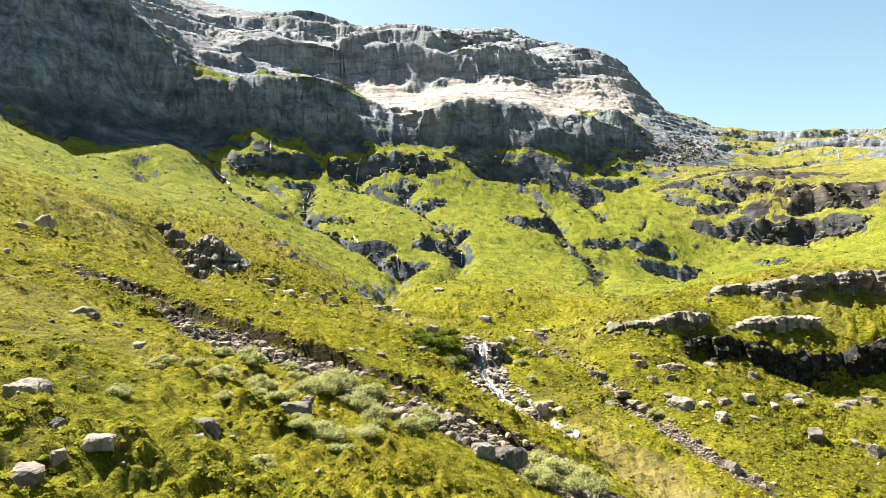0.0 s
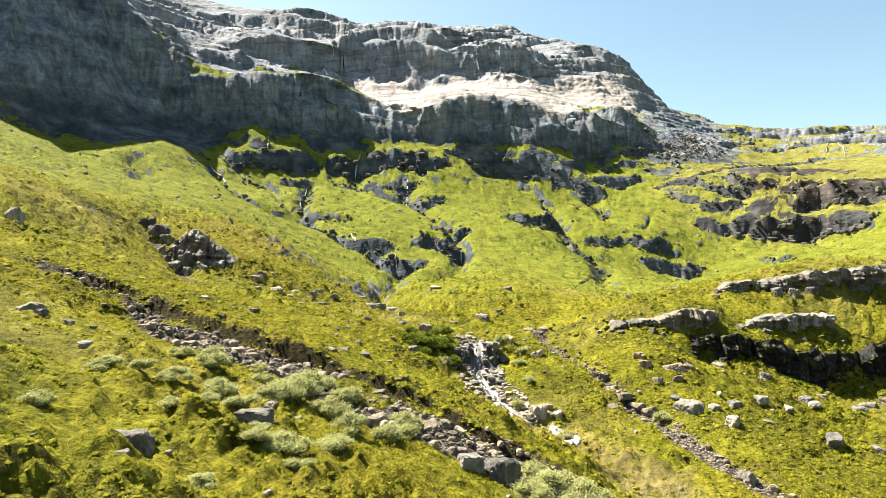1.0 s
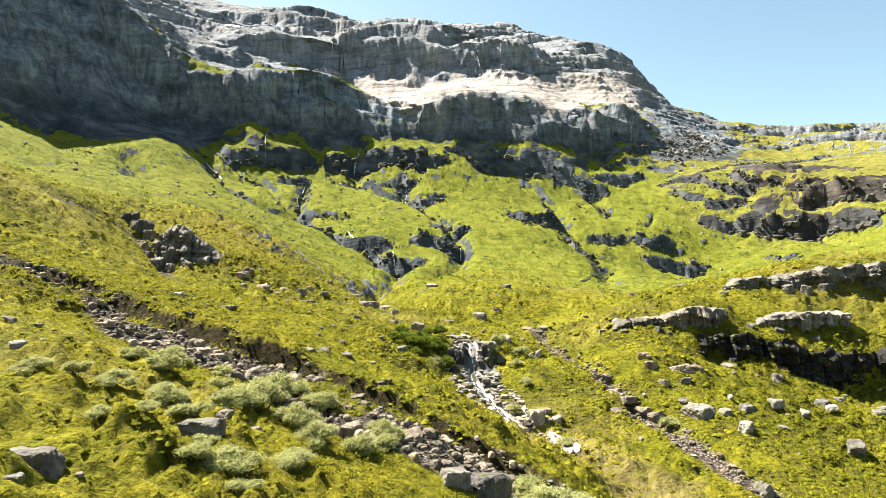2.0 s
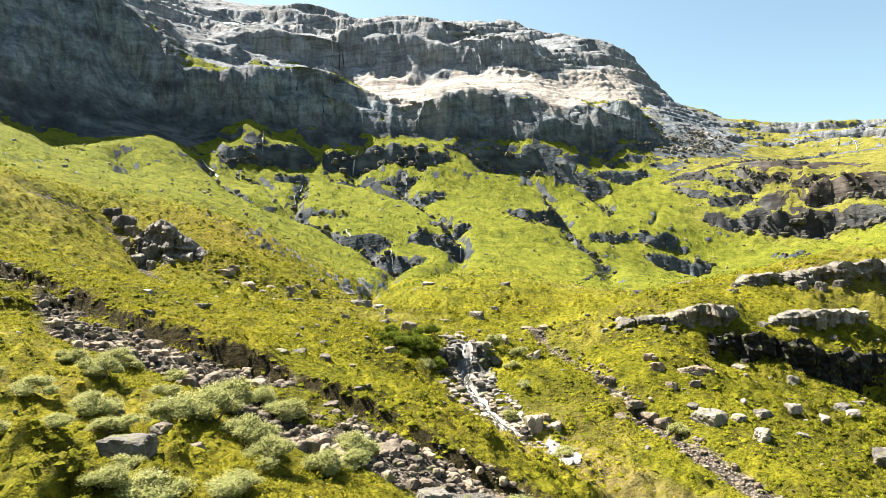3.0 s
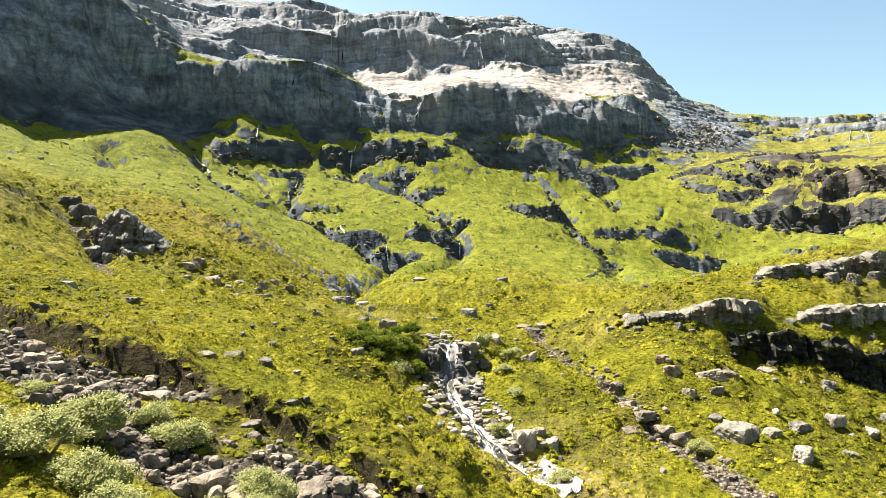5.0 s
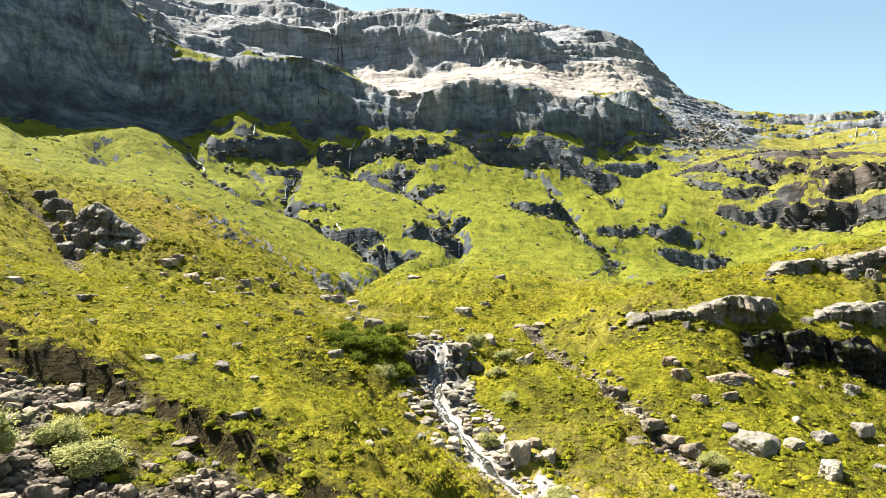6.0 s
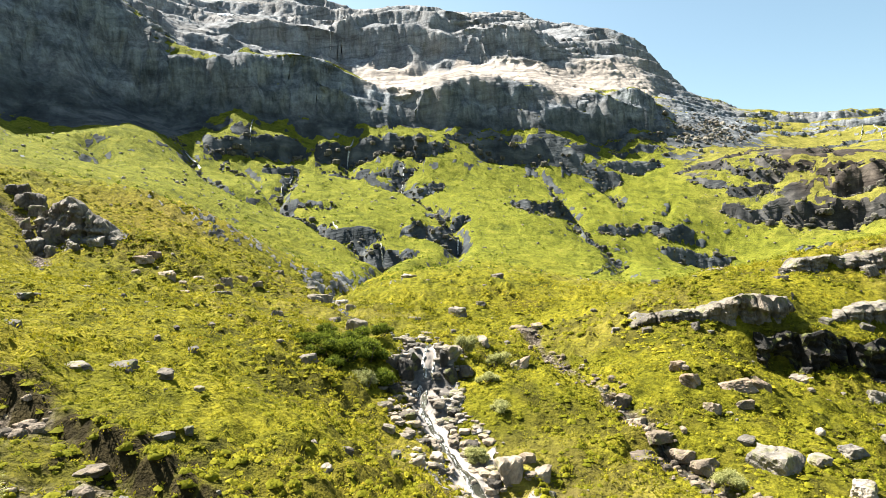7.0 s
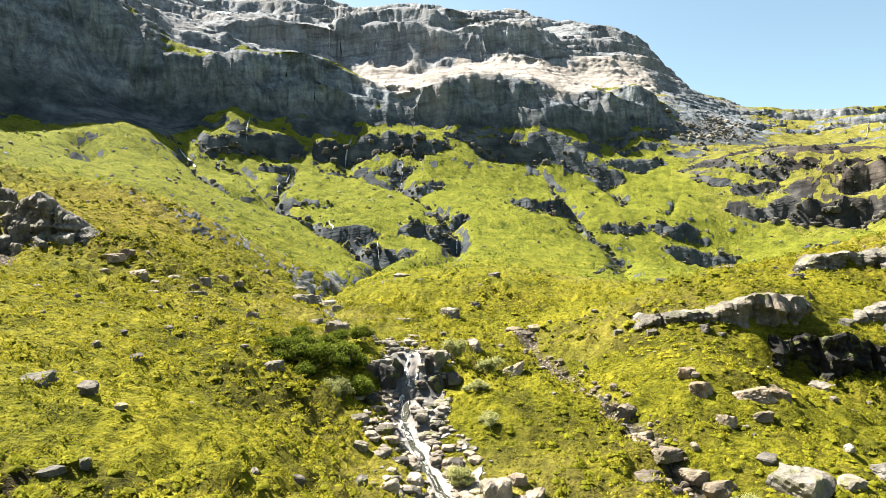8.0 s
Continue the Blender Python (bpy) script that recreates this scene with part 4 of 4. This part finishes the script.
for line in (
    ((-13, 131), (-11, 112), (-5.2, 93), (-2.1, 85), (2.2, 77.5), (4.4, 71.6)),
    ((4.3, 67.8), (4.3, 65), (5.4, 62), (6.7, 58.2), (8.6, 55.2)),
):
    tagged(ribbon("creek_water", line, 0.5, 0.07, BROOK, 3, 0.3), "shallow clear creek running over pale stones", "creek", kind="structure")
tagged(ribbon("rill_water", ((15.4, 67), (17, 62), (18.5, 57)), 0.18, 0.04, BROOK, 8, 0.3), "thin rill of water between broken rocks", "rill", kind="structure")
tagged(ribbon("tributary_water", ((54, 212), (50, 203), (43, 186), (36, 172)), 0.7, 0.32, BROOK, 9, 0.6), "pale side stream crossing the far meadow", "stream", kind="structure")
for line, wide in (
    (((4.4, 71.2), (4.1, 69.8), (4.3, 68.6)), 0.42), (((4.9, 71.0), (5.0, 69.9), (4.7, 68.6)), 0.26), (((4.2, 68.2), (3.7, 67.2), (3.6, 66.2)), 0.5), (((4.4, 67.9), (4.5, 66.8)), 0.2),
    (((4.2, 65.4), (4.4, 64.2), (4.9, 63.2)), 0.6), (((4.6, 64.0), (5.4, 62.6)), 0.3), (((5.3, 62.2), (5.8, 61.2), (6.0, 60.4)), 0.6), (((6.1, 59.9), (6.5, 58.8)), 0.28), (((6.6, 58.4), (7.2, 57.0)), 0.45),
):
    tagged(ribbon("cascade", line, wide * (1.0 if line[0][1] > 66 else 0.65), 0.09, FOAM, 12, 0.12), "white cascade tumbling over a rock step", "cascade", "cascades in the creek")
for line, wide in (
    (((-37, 289), (-37.2, 283), (-38, 279), (-37.5, 276)), 1.3), (((-74, 274), (-71.5, 263), (-70, 258)), 0.8), (((-88, 244), (-83, 239.5), (-79, 235)), 0.9),
    (((-54, 256), (-53, 245), (-51, 231), (-48.5, 222)), 0.5), (((6.1, 210.5), (5.9, 207), (6, 203)), 0.5), (((-13.8, 191), (-13, 187), (-12.4, 186)), 0.8),
    (((-28, 200), (-26, 196)), 0.9), (((243.5, 403), (238, 396.5), (233.3, 389), (226, 378), (219.5, 369)), 0.8), (((243.5, 403), (240, 391), (231.8, 371.3), (226, 361)), 0.7), (((-76, 424), (-73, 412), (-69, 401)), 0.6), (((-15, 272), (-14.6, 262), (-14.4, 254)), 0.5),
):
    tagged(ribbon("waterfall", line, wide * 0.6, 0.35, FOAM, int(wide * 50), 0.4), "thin white waterfall on a far rock step", "waterfall", "far waterfalls")


# ---- snow left high on the mountain ----
def snow_patch(x, y, wide, deep, turn):
    a, r = np.meshgrid(np.linspace(0, 2 * np.pi, 28, endpoint=False), np.linspace(0, 1, 7))
    edge = 1 + 0.35 * fbm(np.cos(a) * 2 + x, np.sin(a) * 2 + y, 1.0, 3, 5)
    u, v = r * np.cos(a) * wide * edge / 2, r * np.sin(a) * deep * edge / 2
    px, py = x + u * math.cos(turn) - v * math.sin(turn), y + u * math.sin(turn) + v * math.cos(turn)
    pz = shaped_height(px, py) + 1.2 * (1 - r ** 2) + 0.1
    i = np.arange(px.size).reshape(px.shape)
    j = np.roll(i, -1, 1)
    faces = np.stack([i[:-1], j[:-1], j[1:], i[1:]], -1).reshape(-1, 4)
    ob = new("snow_patch", fill_mesh("snow_patch", np.stack([px.ravel(), py.ravel(), pz.ravel()], -1), faces, [SNOW], None, True))
    return tagged(ob, "old white snow patch in a rocky hollow", "snow patch", "snow patches")


# ---- willow bushes and green shrubs: a crown of small leaves on bent stems ----
def leaf_quads(at, way, up_turn, long, wide):
    """Pointed leaves: base, side, tip, side."""
    way = way / np.linalg.norm(way, axis=1, keepdims=True)
    side = np.cross(way, up_turn)
    side /= np.linalg.norm(side, axis=1, keepdims=True) + 1e-9
    mid = at + way * (long * 0.5)[:, None]
    tip = at + way * long[:, None]
    tip[:, 2] -= long * 0.12
    v = np.stack([at, mid + side * (wide * 0.5)[:, None], tip, mid - side * (wide * 0.5)[:, None]], 1)
    return v.reshape(-1, 3), np.arange(len(at) * 4).reshape(-1, 4)


def crown_mesh(name, mat, seed, leaves, size):
    """Leaves on a cluster of uneven domes, one unit across and tall."""
    rng = np.random.default_rng(seed)
    lumps = np.stack([rng.uniform(-0.32, 0.32, 9), rng.uniform(-0.32, 0.32, 9), rng.uniform(0.10, 0.52, 9), rng.uniform(0.17, 0.30, 9)], -1)
    pick = rng.integers(0, 9, leaves)
    d = rng.normal(0, 1, (leaves, 3))
    d /= np.linalg.norm(d, axis=1, keepdims=True)
    d[:, 2] = np.abs(d[:, 2]) * 0.9 + 0.02 - 0.35 * (rng.random(leaves) < 0.3)
    at = lumps[pick, :3] + d * (lumps[pick, 3] * rng.uniform(0.65, 1.12, leaves))[:, None]
    way = 0.6 * d + rng.normal(0, 0.5, (leaves, 3)) + np.array([0, 0, 0.25])
    v, f = leaf_quads(at, way, d + rng.normal(0, 0.5, (leaves, 3)), rng.uniform(0.7, 1.3, leaves) * size, rng.uniform(0.35, 0.6, leaves) * size)
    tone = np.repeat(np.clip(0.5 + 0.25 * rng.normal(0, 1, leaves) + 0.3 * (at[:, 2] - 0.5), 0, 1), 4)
    spin, rise = np.arange(9) * 2 * np.pi / 9, np.array([-0.6, 0.0, 0.5, 0.85, 0.99])
    ring = np.stack([np.outer(np.sqrt(1 - rise ** 2), np.cos(spin)), np.outer(np.sqrt(1 - rise ** 2), np.sin(spin)), np.outer(rise, np.ones(9))], -1).reshape(-1, 3)
    body = np.concatenate([p[:3] + ring * (p[3] * rng.uniform(0.55, 0.80, (45, 1))) for p in lumps])
    j = np.arange(9)
    cells = np.concatenate([np.stack([q * 45 + r * 9 + j, q * 45 + r * 9 + (j + 1) % 9, q * 45 + r * 9 + 9 + (j + 1) % 9, q * 45 + r * 9 + 9 + j], -1) for q in range(9) for r in range(4)])
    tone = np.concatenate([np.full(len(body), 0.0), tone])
    return fill_mesh(name, np.concatenate([body, v]), np.concatenate([cells, f + len(body)]), [mat], {"tone": tone})


def stem_mesh(seed):
    rng = np.random.default_rng(seed)
    bend = rng.normal(0, 0.16, 2)
    verts, faces = [], []
    for k in range(5):
        h, r = 0.62 * k / 4, 0.022 * (1 - 0.17 * k)
        for a in range(6):
            verts.append((bend[0] * h * h * 2 + r * math.cos(a * 1.0472), bend[1] * h * h * 2 + r * math.sin(a * 1.0472), h))
    for k in range(4):
        for a in range(6):
            faces.append((k * 6 + a, k * 6 + (a + 1) % 6, k * 6 + 6 + (a + 1) % 6, k * 6 + 6 + a))
    return fill_mesh("stem", verts, faces, [BARK], None, True)


STEMS = [stem_mesh(k) for k in range(5)]
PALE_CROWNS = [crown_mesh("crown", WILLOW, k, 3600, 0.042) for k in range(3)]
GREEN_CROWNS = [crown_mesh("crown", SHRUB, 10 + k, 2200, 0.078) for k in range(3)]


def bush(name, crowns, x, y, wide, tall, label, category, group):
    top = new(name)
    top.location = (x, y, height_at(x, y) - 0.05)
    top.rotation_euler = (0, 0, random.uniform(0, 6.28))
    top.scale = (wide, wide * random.uniform(0.85, 1.05), tall * 1.45)
    tagged(top, label, category, group)
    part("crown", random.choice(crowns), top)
    for k in range(4):
        s = part("stem", STEMS[(k + int(x * 7)) % 5], top)
        s.location = (0.10 * math.cos(k * 1.6), 0.10 * math.sin(k * 1.6), 0.0)
        s.rotation_euler = (0.5 * math.sin(k * 1.6), -0.5 * math.cos(k * 1.6), k)
    return top


PALE_BUSHES = (
    (-6.8, 39.0, 2.3, 1.3), (-6.4, 36.0, 2.5, 1.2), (-4.7, 35.4, 2.0, 1.1), (-4.8, 40.8, 2.1, 0.9), (-6.2, 41.7, 1.7, 0.9), (-1.1, 38.4, 1.9, 1.0), (-8.6, 36.8, 1.4, 0.7),
    (-7.4, 34.6, 1.9, 0.9), (-3.6, 34.2, 1.8, 0.9), (-2.0, 35.6, 1.7, 0.9), (-9.6, 33.6, 1.7, 0.8), (6.4, 36.2, 3.0, 1.4), (-3.8, 30.2, 1.5, 0.7),
    (-14.3, 32.4, 1.5, 0.6), (-13.0, 32.9, 1.2, 0.5), (-11.6, 33.4, 1.5, 0.6), (-10.3, 29.7, 1.2, 0.5), (-8.4, 32.4, 1.6, 0.6), (-5.4, 28.9, 1.9, 0.7), (-3.6, 30.9, 1.7, 0.6), (-6.4, 28.4, 1.3, 0.5), (-12.4, 41.0, 1.5, 0.6),
)
LOW_BUSHES = (
    (-7.1, 24.6, 1.1, 0.4), (-13.3, 26.2, 1.3, 0.6), (-0.9, 36.9, 1.5, 0.7), (5.8, 37.9, 2.0, 0.9), (-4.6, 27.6, 1.3, 0.5), (-13.5, 39.0, 1.4, 0.6), (-9.0, 30.4, 1.2, 0.5), (-7.0, 30.4, 1.3, 0.5),
    (-12.5, 39.9, 1.8, 0.8), (8.6, 38.2, 2.6, 1.3), (5.2, 34.4, 2.2, 1.0), (-10.8, 36.4, 1.6, 0.8), (-9.8, 40.6, 1.3, 0.6),
)
CREEK_BUSHES = ((6.9, 71.4, 1.7, 1.3), (9.1, 71.2, 1.8, 0.9), (7.4, 59.4, 1.5, 0.8), (1.0, 64.4, 1.6, 1.1), (8.9, 63.8, 1.5, 0.7), (19.2, 57.0, 1.7, 0.9), (8.4, 67.6, 1.4, 0.7), (10.6, 54.2, 1.5, 0.7))
GREEN_SHRUBS = (
    (-1.9, 66.2, 2.1, 1.2), (-0.3, 66.4, 2.4, 1.4), (0.6, 68.6, 2.3, 1.5), (-3.1, 66.6, 1.6, 0.9), (1.8, 66.0, 1.8, 1.1), (-1.6, 68.8, 2.0, 1.2), (-0.4, 70.3, 1.8, 1.0), (1.2, 71.2, 1.6, 0.9), (-2.6, 70.6, 1.4, 0.8), (-0.9, 64.8, 1.5, 0.9),
)
for x, y, wide, tall in PALE_BUSHES + LOW_BUSHES:
    bush("willow_bush", PALE_CROWNS, x, y, wide, tall, "silvery grey-green downy willow bush among scree stones", "willow bush", "willows in the scree gully")
for x, y, wide, tall in CREEK_BUSHES:
    bush("willow_bush", PALE_CROWNS, x, y, wide, tall, "small pale willow bush beside the creek", "willow bush", "willows along the creek")
for x, y, wide, tall in GREEN_SHRUBS:
    bush("shrub", GREEN_CROWNS, x, y, wide, tall, "dark green dense shrub on the creek bank", "shrub", "shrubs on the creek bank")
for x, y, wide, deep, turn in ((-178, 352, 16, 7, 0.2), (-150, 385, 12, 5, 0.1), (-132, 402, 9, 4, 0.3), (-160, 420, 14, 6, 0.0)):
    snow_patch(x, y, wide, deep, turn)


# ---- uncountable cover ----
RNG = np.random.default_rng(7)


def sampled(values, x, y):
    """A value of the polar grid at plan places."""
    r, a = np.hypot(x - CENTRE[0], y - CENTRE[1]), np.arctan2(x - CENTRE[0], y - CENTRE[1])
    return values[np.clip(np.searchsorted(RINGS, r), 0, len(RINGS) - 1), np.clip(np.searchsorted(ANGLES, a), 0, len(ANGLES) - 1)]


def turf_clumps(count, leaves):
    r = np.linspace(17, 118, 2000)
    size = 0.06 + 0.0042 * r
    share = np.cumsum(r / size ** 2)
    r = np.interp(RNG.random(count), share / share[-1], r)
    a = np.radians(RNG.uniform(-38, 38, count))
    x, y = CENTRE[0] + r * np.sin(a), CENTRE[1] + r * np.cos(a)
    lush = fbm(x, y, 9, 4, 91)
    keep = (sampled(GROCK, x, y) < 0.45) & (sampled(GBARE, x, y) < 0.5) & (lush + RNG.uniform(-0.5, 0.5, count) > -0.8 + 1.3 * smooth(72, 116, r))
    x, y, r, lush = x[keep], y[keep], r[keep], lush[keep]
    n = len(x)
    size = (0.06 + 0.0040 * r) * RNG.uniform(0.6, 1.3, n) * (1 + 0.35 * np.clip(lush, -0.5, 1)) * (0.75 + 1.6 * np.minimum(hummocks(x, y), 0.3))
    z = shaped_height(x, y)
    tone = np.clip(0.52 + 0.16 * fbm(x, y, 6, 3, 95) + 0.10 * RNG.normal(0, 1, n) - 0.06 + 0.25 * sampled(GDRY, x, y), 0, 1)
    i = np.repeat(np.arange(n), leaves)
    m = len(i)
    out = RNG.uniform(0, 2 * np.pi, m)
    tilt = RNG.uniform(0.25, 1.25, m)
    way = np.stack([np.cos(out) * np.sin(tilt), np.sin(out) * np.sin(tilt), np.cos(tilt)], -1)
    at = np.stack([x[i], y[i], z[i]], -1) + np.stack([np.cos(out), np.sin(out), 0 * out], -1) * (size[i] * RNG.uniform(0.05, 0.55, m))[:, None]
    at[:, 2] += size[i] * RNG.uniform(-0.05, 0.25, m)
    v, f = leaf_quads(at, way, RNG.normal(0, 1, (m, 3)), size[i] * RNG.uniform(0.26, 0.52, m), size[i] * RNG.uniform(0.12, 0.21, m))
    return fill_mesh("heath_shrubs", v, f, [TURF], {"tone": np.repeat(np.clip(tone[i] + RNG.normal(0, 0.06, m), 0, 1), 4)})


def scatter_stones(name, x, y, size, mat, seed, tall=0.35, boxy=0.5):
    """Loose stones lying on the ground, in one mesh."""
    verts, faces, done = [], [], 0
    shapes = [stone_shape((1, 0.8, tall + 0.06 * (k % 6)), seed + k, 2, boxy, 0.02, 60, 0.03) for k in range(12)]
    z = shaped_height(x, y)
    for k in range(len(x)):
        v, f = shapes[k % 12]
        c, s = math.cos(k * 2.4), math.sin(k * 2.4)
        p = v * size[k]
        p = np.stack([p[:, 0] * c - p[:, 1] * s, p[:, 0] * s + p[:, 1] * c, p[:, 2]], -1)
        verts.append(p + np.array([x[k], y[k], z[k] - 0.05 * size[k]]))
        faces.append(f + done)
        done += len(v)
    return fill_mesh(name, np.concatenate(verts), np.concatenate(faces), [mat])


def stones_where(mask, count, low, high, box):
    x, y = RNG.uniform(box[0], box[1], count * 12), RNG.uniform(box[2], box[3], count * 12)
    keep = np.flatnonzero(sampled(mask, x, y) > RNG.uniform(0.3, 0.9, len(x)))[:count]
    return x[keep], y[keep], low * (high / low) ** (RNG.random(len(keep)) ** 2.4)


def beside(line, count, half, low, high):
    """Places strewn along a plan line."""
    p = np.array(line, float)
    k = RNG.integers(0, len(p) - 1, count)
    t = RNG.random(count)[:, None]
    at = p[k] * (1 - t) + p[k + 1] * t + RNG.normal(0, half, (count, 2))
    return at[:, 0], at[:, 1], low * (high / low) ** (RNG.random(count) ** 1.7)


tagged(new("scree", scatter_stones("scree", *stones_where(GBARE, 2800, 0.08, 0.65, (-34, 9, 28, 58)), BROWN_STONE, 300, 0.4, 0.6)), "brown-grey loose scree stones in an eroded gully", "scree", kind="stuff")
_x, _y, _s = beside(CREEK[3:10], 1500, 1.3, 0.14, 0.8)
_d = np.abs(along(_x, _y, CREEK)[0])
_keep = (_d > 0.55) & (_d < 2.6)
tagged(new("creek_stones", scatter_stones("creek_stones", _x[_keep], _y[_keep], _s[_keep], PALE_STONE, 330, 0.14, 0.9)), "pale rounded stones lining the creek bed", "creek stones", kind="stuff")
tagged(new("rill_stones", scatter_stones("rill_stones", *beside(RILL, 260, 0.6, 0.15, 0.6), BROWN_STONE, 360)), "broken grey stones along a narrow rill", "stones", kind="stuff")
_places = []
for _line, _h, _sharp, _reach in FAR_SCARPS[7:]:
    _n = int(8 + 2.2 * np.hypot(*np.diff(np.array(_line), axis=0).T).sum() * (0.4 + 0.06 * _h))
    _places.append(np.array(beside(_line, _n, 0.9 + 0.05 * _h, 0.5, 1.0 + 0.28 * _h)) - np.array([[0], [0.12 * _h], [0]]))
for _line in (GULLIES[4][0][1:6], GULLIES[5][0][:4], GULLIES[6][0][1:6], GULLIES[0][0][:5], GULLIES[1][0], GULLIES[7][0]):
    _places.append(np.array(beside(_line, 70, 1.0, 0.5, 2.4)))
_x, _y, _s = np.concatenate(_places, 1)
tagged(new("ledge_rocks", scatter_stones("ledge_rocks", _x, _y, _s, LEDGE_STONE, 480, 0.4, 0.85)), "dark broken rock along the ledges and gullies of the far slope", "ledge rocks", kind="stuff")
tagged(new("talus", scatter_stones("talus", *beside(((112, 334), (140, 362), (165, 395)), 320, 7.0, 0.8, 3.2), STONE, 390)), "grey blocky talus fan under the mountain corner", "talus", kind="stuff")
_x, _y = RNG.uniform(-40, 55, 650), RNG.uniform(18, 110, 650)
tagged(new("field_stones", scatter_stones("field_stones", _x, _y, 0.12 * 5.0 ** (RNG.random(650) ** 2.2), STONE, 420)), "small grey stones strewn through the heath", "field stones", kind="stuff")


def far_clumps(count, leaves):
    """Dark juniper and willow scrub dotted over the far slopes."""
    a, r = np.radians(RNG.uniform(-37, 37, count * 4)), RNG.uniform(125, 300, count * 4)
    x, y = CENTRE[0] + r * np.sin(a), CENTRE[1] + r * np.cos(a)
    keep = np.flatnonzero((sampled(GROCK, x, y) < 0.4) & (sampled(GZ, x, y) < 66) & (fbm(x, y, 18, 3, 111) + RNG.uniform(-0.5, 0.5, len(x)) > 0.25))[:count]
    x, y = x[keep], y[keep]
    n = len(x)
    size = RNG.uniform(0.3, 0.8, n) * (0.6 + 0.8 * RNG.random(n) ** 3)
    z = shaped_height(x, y)
    i = np.repeat(np.arange(n), leaves)
    m = len(i)
    out, tilt = RNG.uniform(0, 2 * np.pi, m), RNG.uniform(0.3, 1.4, m)
    way = np.stack([np.cos(out) * np.sin(tilt), np.sin(out) * np.sin(tilt), np.cos(tilt)], -1)
    at = np.stack([x[i], y[i], z[i] - 0.05], -1) + way * (size[i] * RNG.uniform(0.0, 0.5, m))[:, None]
    v, f = leaf_quads(at, way, RNG.normal(0, 1, (m, 3)), size[i] * 0.6, size[i] * 0.4)
    return fill_mesh("far_scrub", v, f, [SHRUB], {"tone": np.repeat(RNG.random(m), 4)})


tagged(new("far_scrub", far_clumps(3500, 8)), "dark green scrub dotted over the far slopes", "scrub", kind="stuff")
_x, _y, _s = beside(((-110, 190), (-60, 200), (-20, 230), (30, 240), (90, 255), (140, 270)), 500, 22, 0.3, 1.4)
tagged(new("slope_stones", scatter_stones("slope_stones", _x, _y, _s, STONE, 450)), "grey stones scattered over the far grass slopes", "slope stones", kind="stuff")


def shrub_mounds(count, leaves):
    """Bilberry, fern and crowberry growing in low uneven cushions: a knobbly body under a cover of leaves."""
    r = np.linspace(17, 126, 2000)
    share = np.cumsum(r / (0.10 + 0.0024 * r) ** 2)
    r = np.interp(RNG.random(count * 4), share / share[-1], r)
    a = np.radians(RNG.uniform(-38, 38, count * 4))
    x, y = CENTRE[0] + r * np.sin(a), CENTRE[1] + r * np.cos(a)
    lush = lushness(x, y)
    keep = np.flatnonzero((sampled(GROCK, x, y) < 0.4) & (sampled(GBARE, x, y) < 0.6) & (lush > RNG.uniform(-1.3, 0.5, len(x))))[:count]
    x, y, r, lush = x[keep], y[keep], r[keep], lush[keep]
    n = len(x)
    wide = (0.105 + 0.0018 * r) * 0.42 * 3.0 ** RNG.random(n) * (1 + 0.3 * np.clip(lush, -0.5, 1))
    tall = wide * RNG.uniform(0.4, 1.0, n)
    z = shaped_height(x, y)
    tone = np.clip(0.49 + 0.14 * fbm(x, y, 5, 3, 141) + 0.07 * RNG.normal(0, 1, n) + 0.12 * sampled(GDRY, x, y) - 0.10 * smooth(18, 30, x), 0, 1)
    spin = np.arange(6) * 2 * np.pi / 6
    body, cells = [], []
    for out_share, up_share in ((0.9, -0.12), (0.62, 0.36), (0.18, 0.62)):
        jit = RNG.uniform(0.6, 1.3, (n, 6))
        body.append(np.stack([x[:, None] + np.cos(spin) * wide[:, None] * out_share * jit, y[:, None] + np.sin(spin) * wide[:, None] * out_share * jit, z[:, None] + tall[:, None] * up_share * RNG.uniform(0.6, 1.2, (n, 6))], -1))
    body = np.stack(body, 1).reshape(-1, 3)
    base, j = np.arange(n)[:, None] * 18, np.arange(6)
    for k in range(2):
        cells.append(np.stack([base + k * 6 + j, base + k * 6 + (j + 1) % 6, base + k * 6 + 6 + (j + 1) % 6, base + k * 6 + 6 + j], -1).reshape(-1, 4))
    i = np.repeat(np.arange(n), leaves)
    m = len(i)
    out, up = RNG.uniform(0, 2 * np.pi, m), RNG.uniform(0.05, 1, m)
    flat = np.sqrt(1 - up ** 2)
    d = np.stack([np.cos(out) * flat, np.sin(out) * flat, up], -1)
    reach = RNG.uniform(0.65, 1.1, m)
    at = np.stack([x[i] + d[:, 0] * wide[i] * reach, y[i] + d[:, 1] * wide[i] * reach, z[i] + d[:, 2] * tall[i] * reach], -1)
    way = 0.7 * d + 0.6 * RNG.normal(0, 1, (m, 3)) + np.array([0, 0, 0.2])
    v, f = leaf_quads(at, way, RNG.normal(0, 1, (m, 3)), wide[i] * RNG.uniform(0.35, 0.65, m), wide[i] * RNG.uniform(0.16, 0.28, m))
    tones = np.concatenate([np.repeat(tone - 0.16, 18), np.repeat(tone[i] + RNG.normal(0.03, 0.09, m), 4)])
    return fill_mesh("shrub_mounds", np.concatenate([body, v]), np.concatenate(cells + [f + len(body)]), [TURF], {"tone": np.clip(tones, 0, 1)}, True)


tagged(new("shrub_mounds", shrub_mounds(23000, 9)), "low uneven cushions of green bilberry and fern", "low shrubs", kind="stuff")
tagged(new("heath_shrubs", turf_clumps(29000, 9)), "yellow-green low heath shrubs and fern tufts", "heath", kind="stuff")
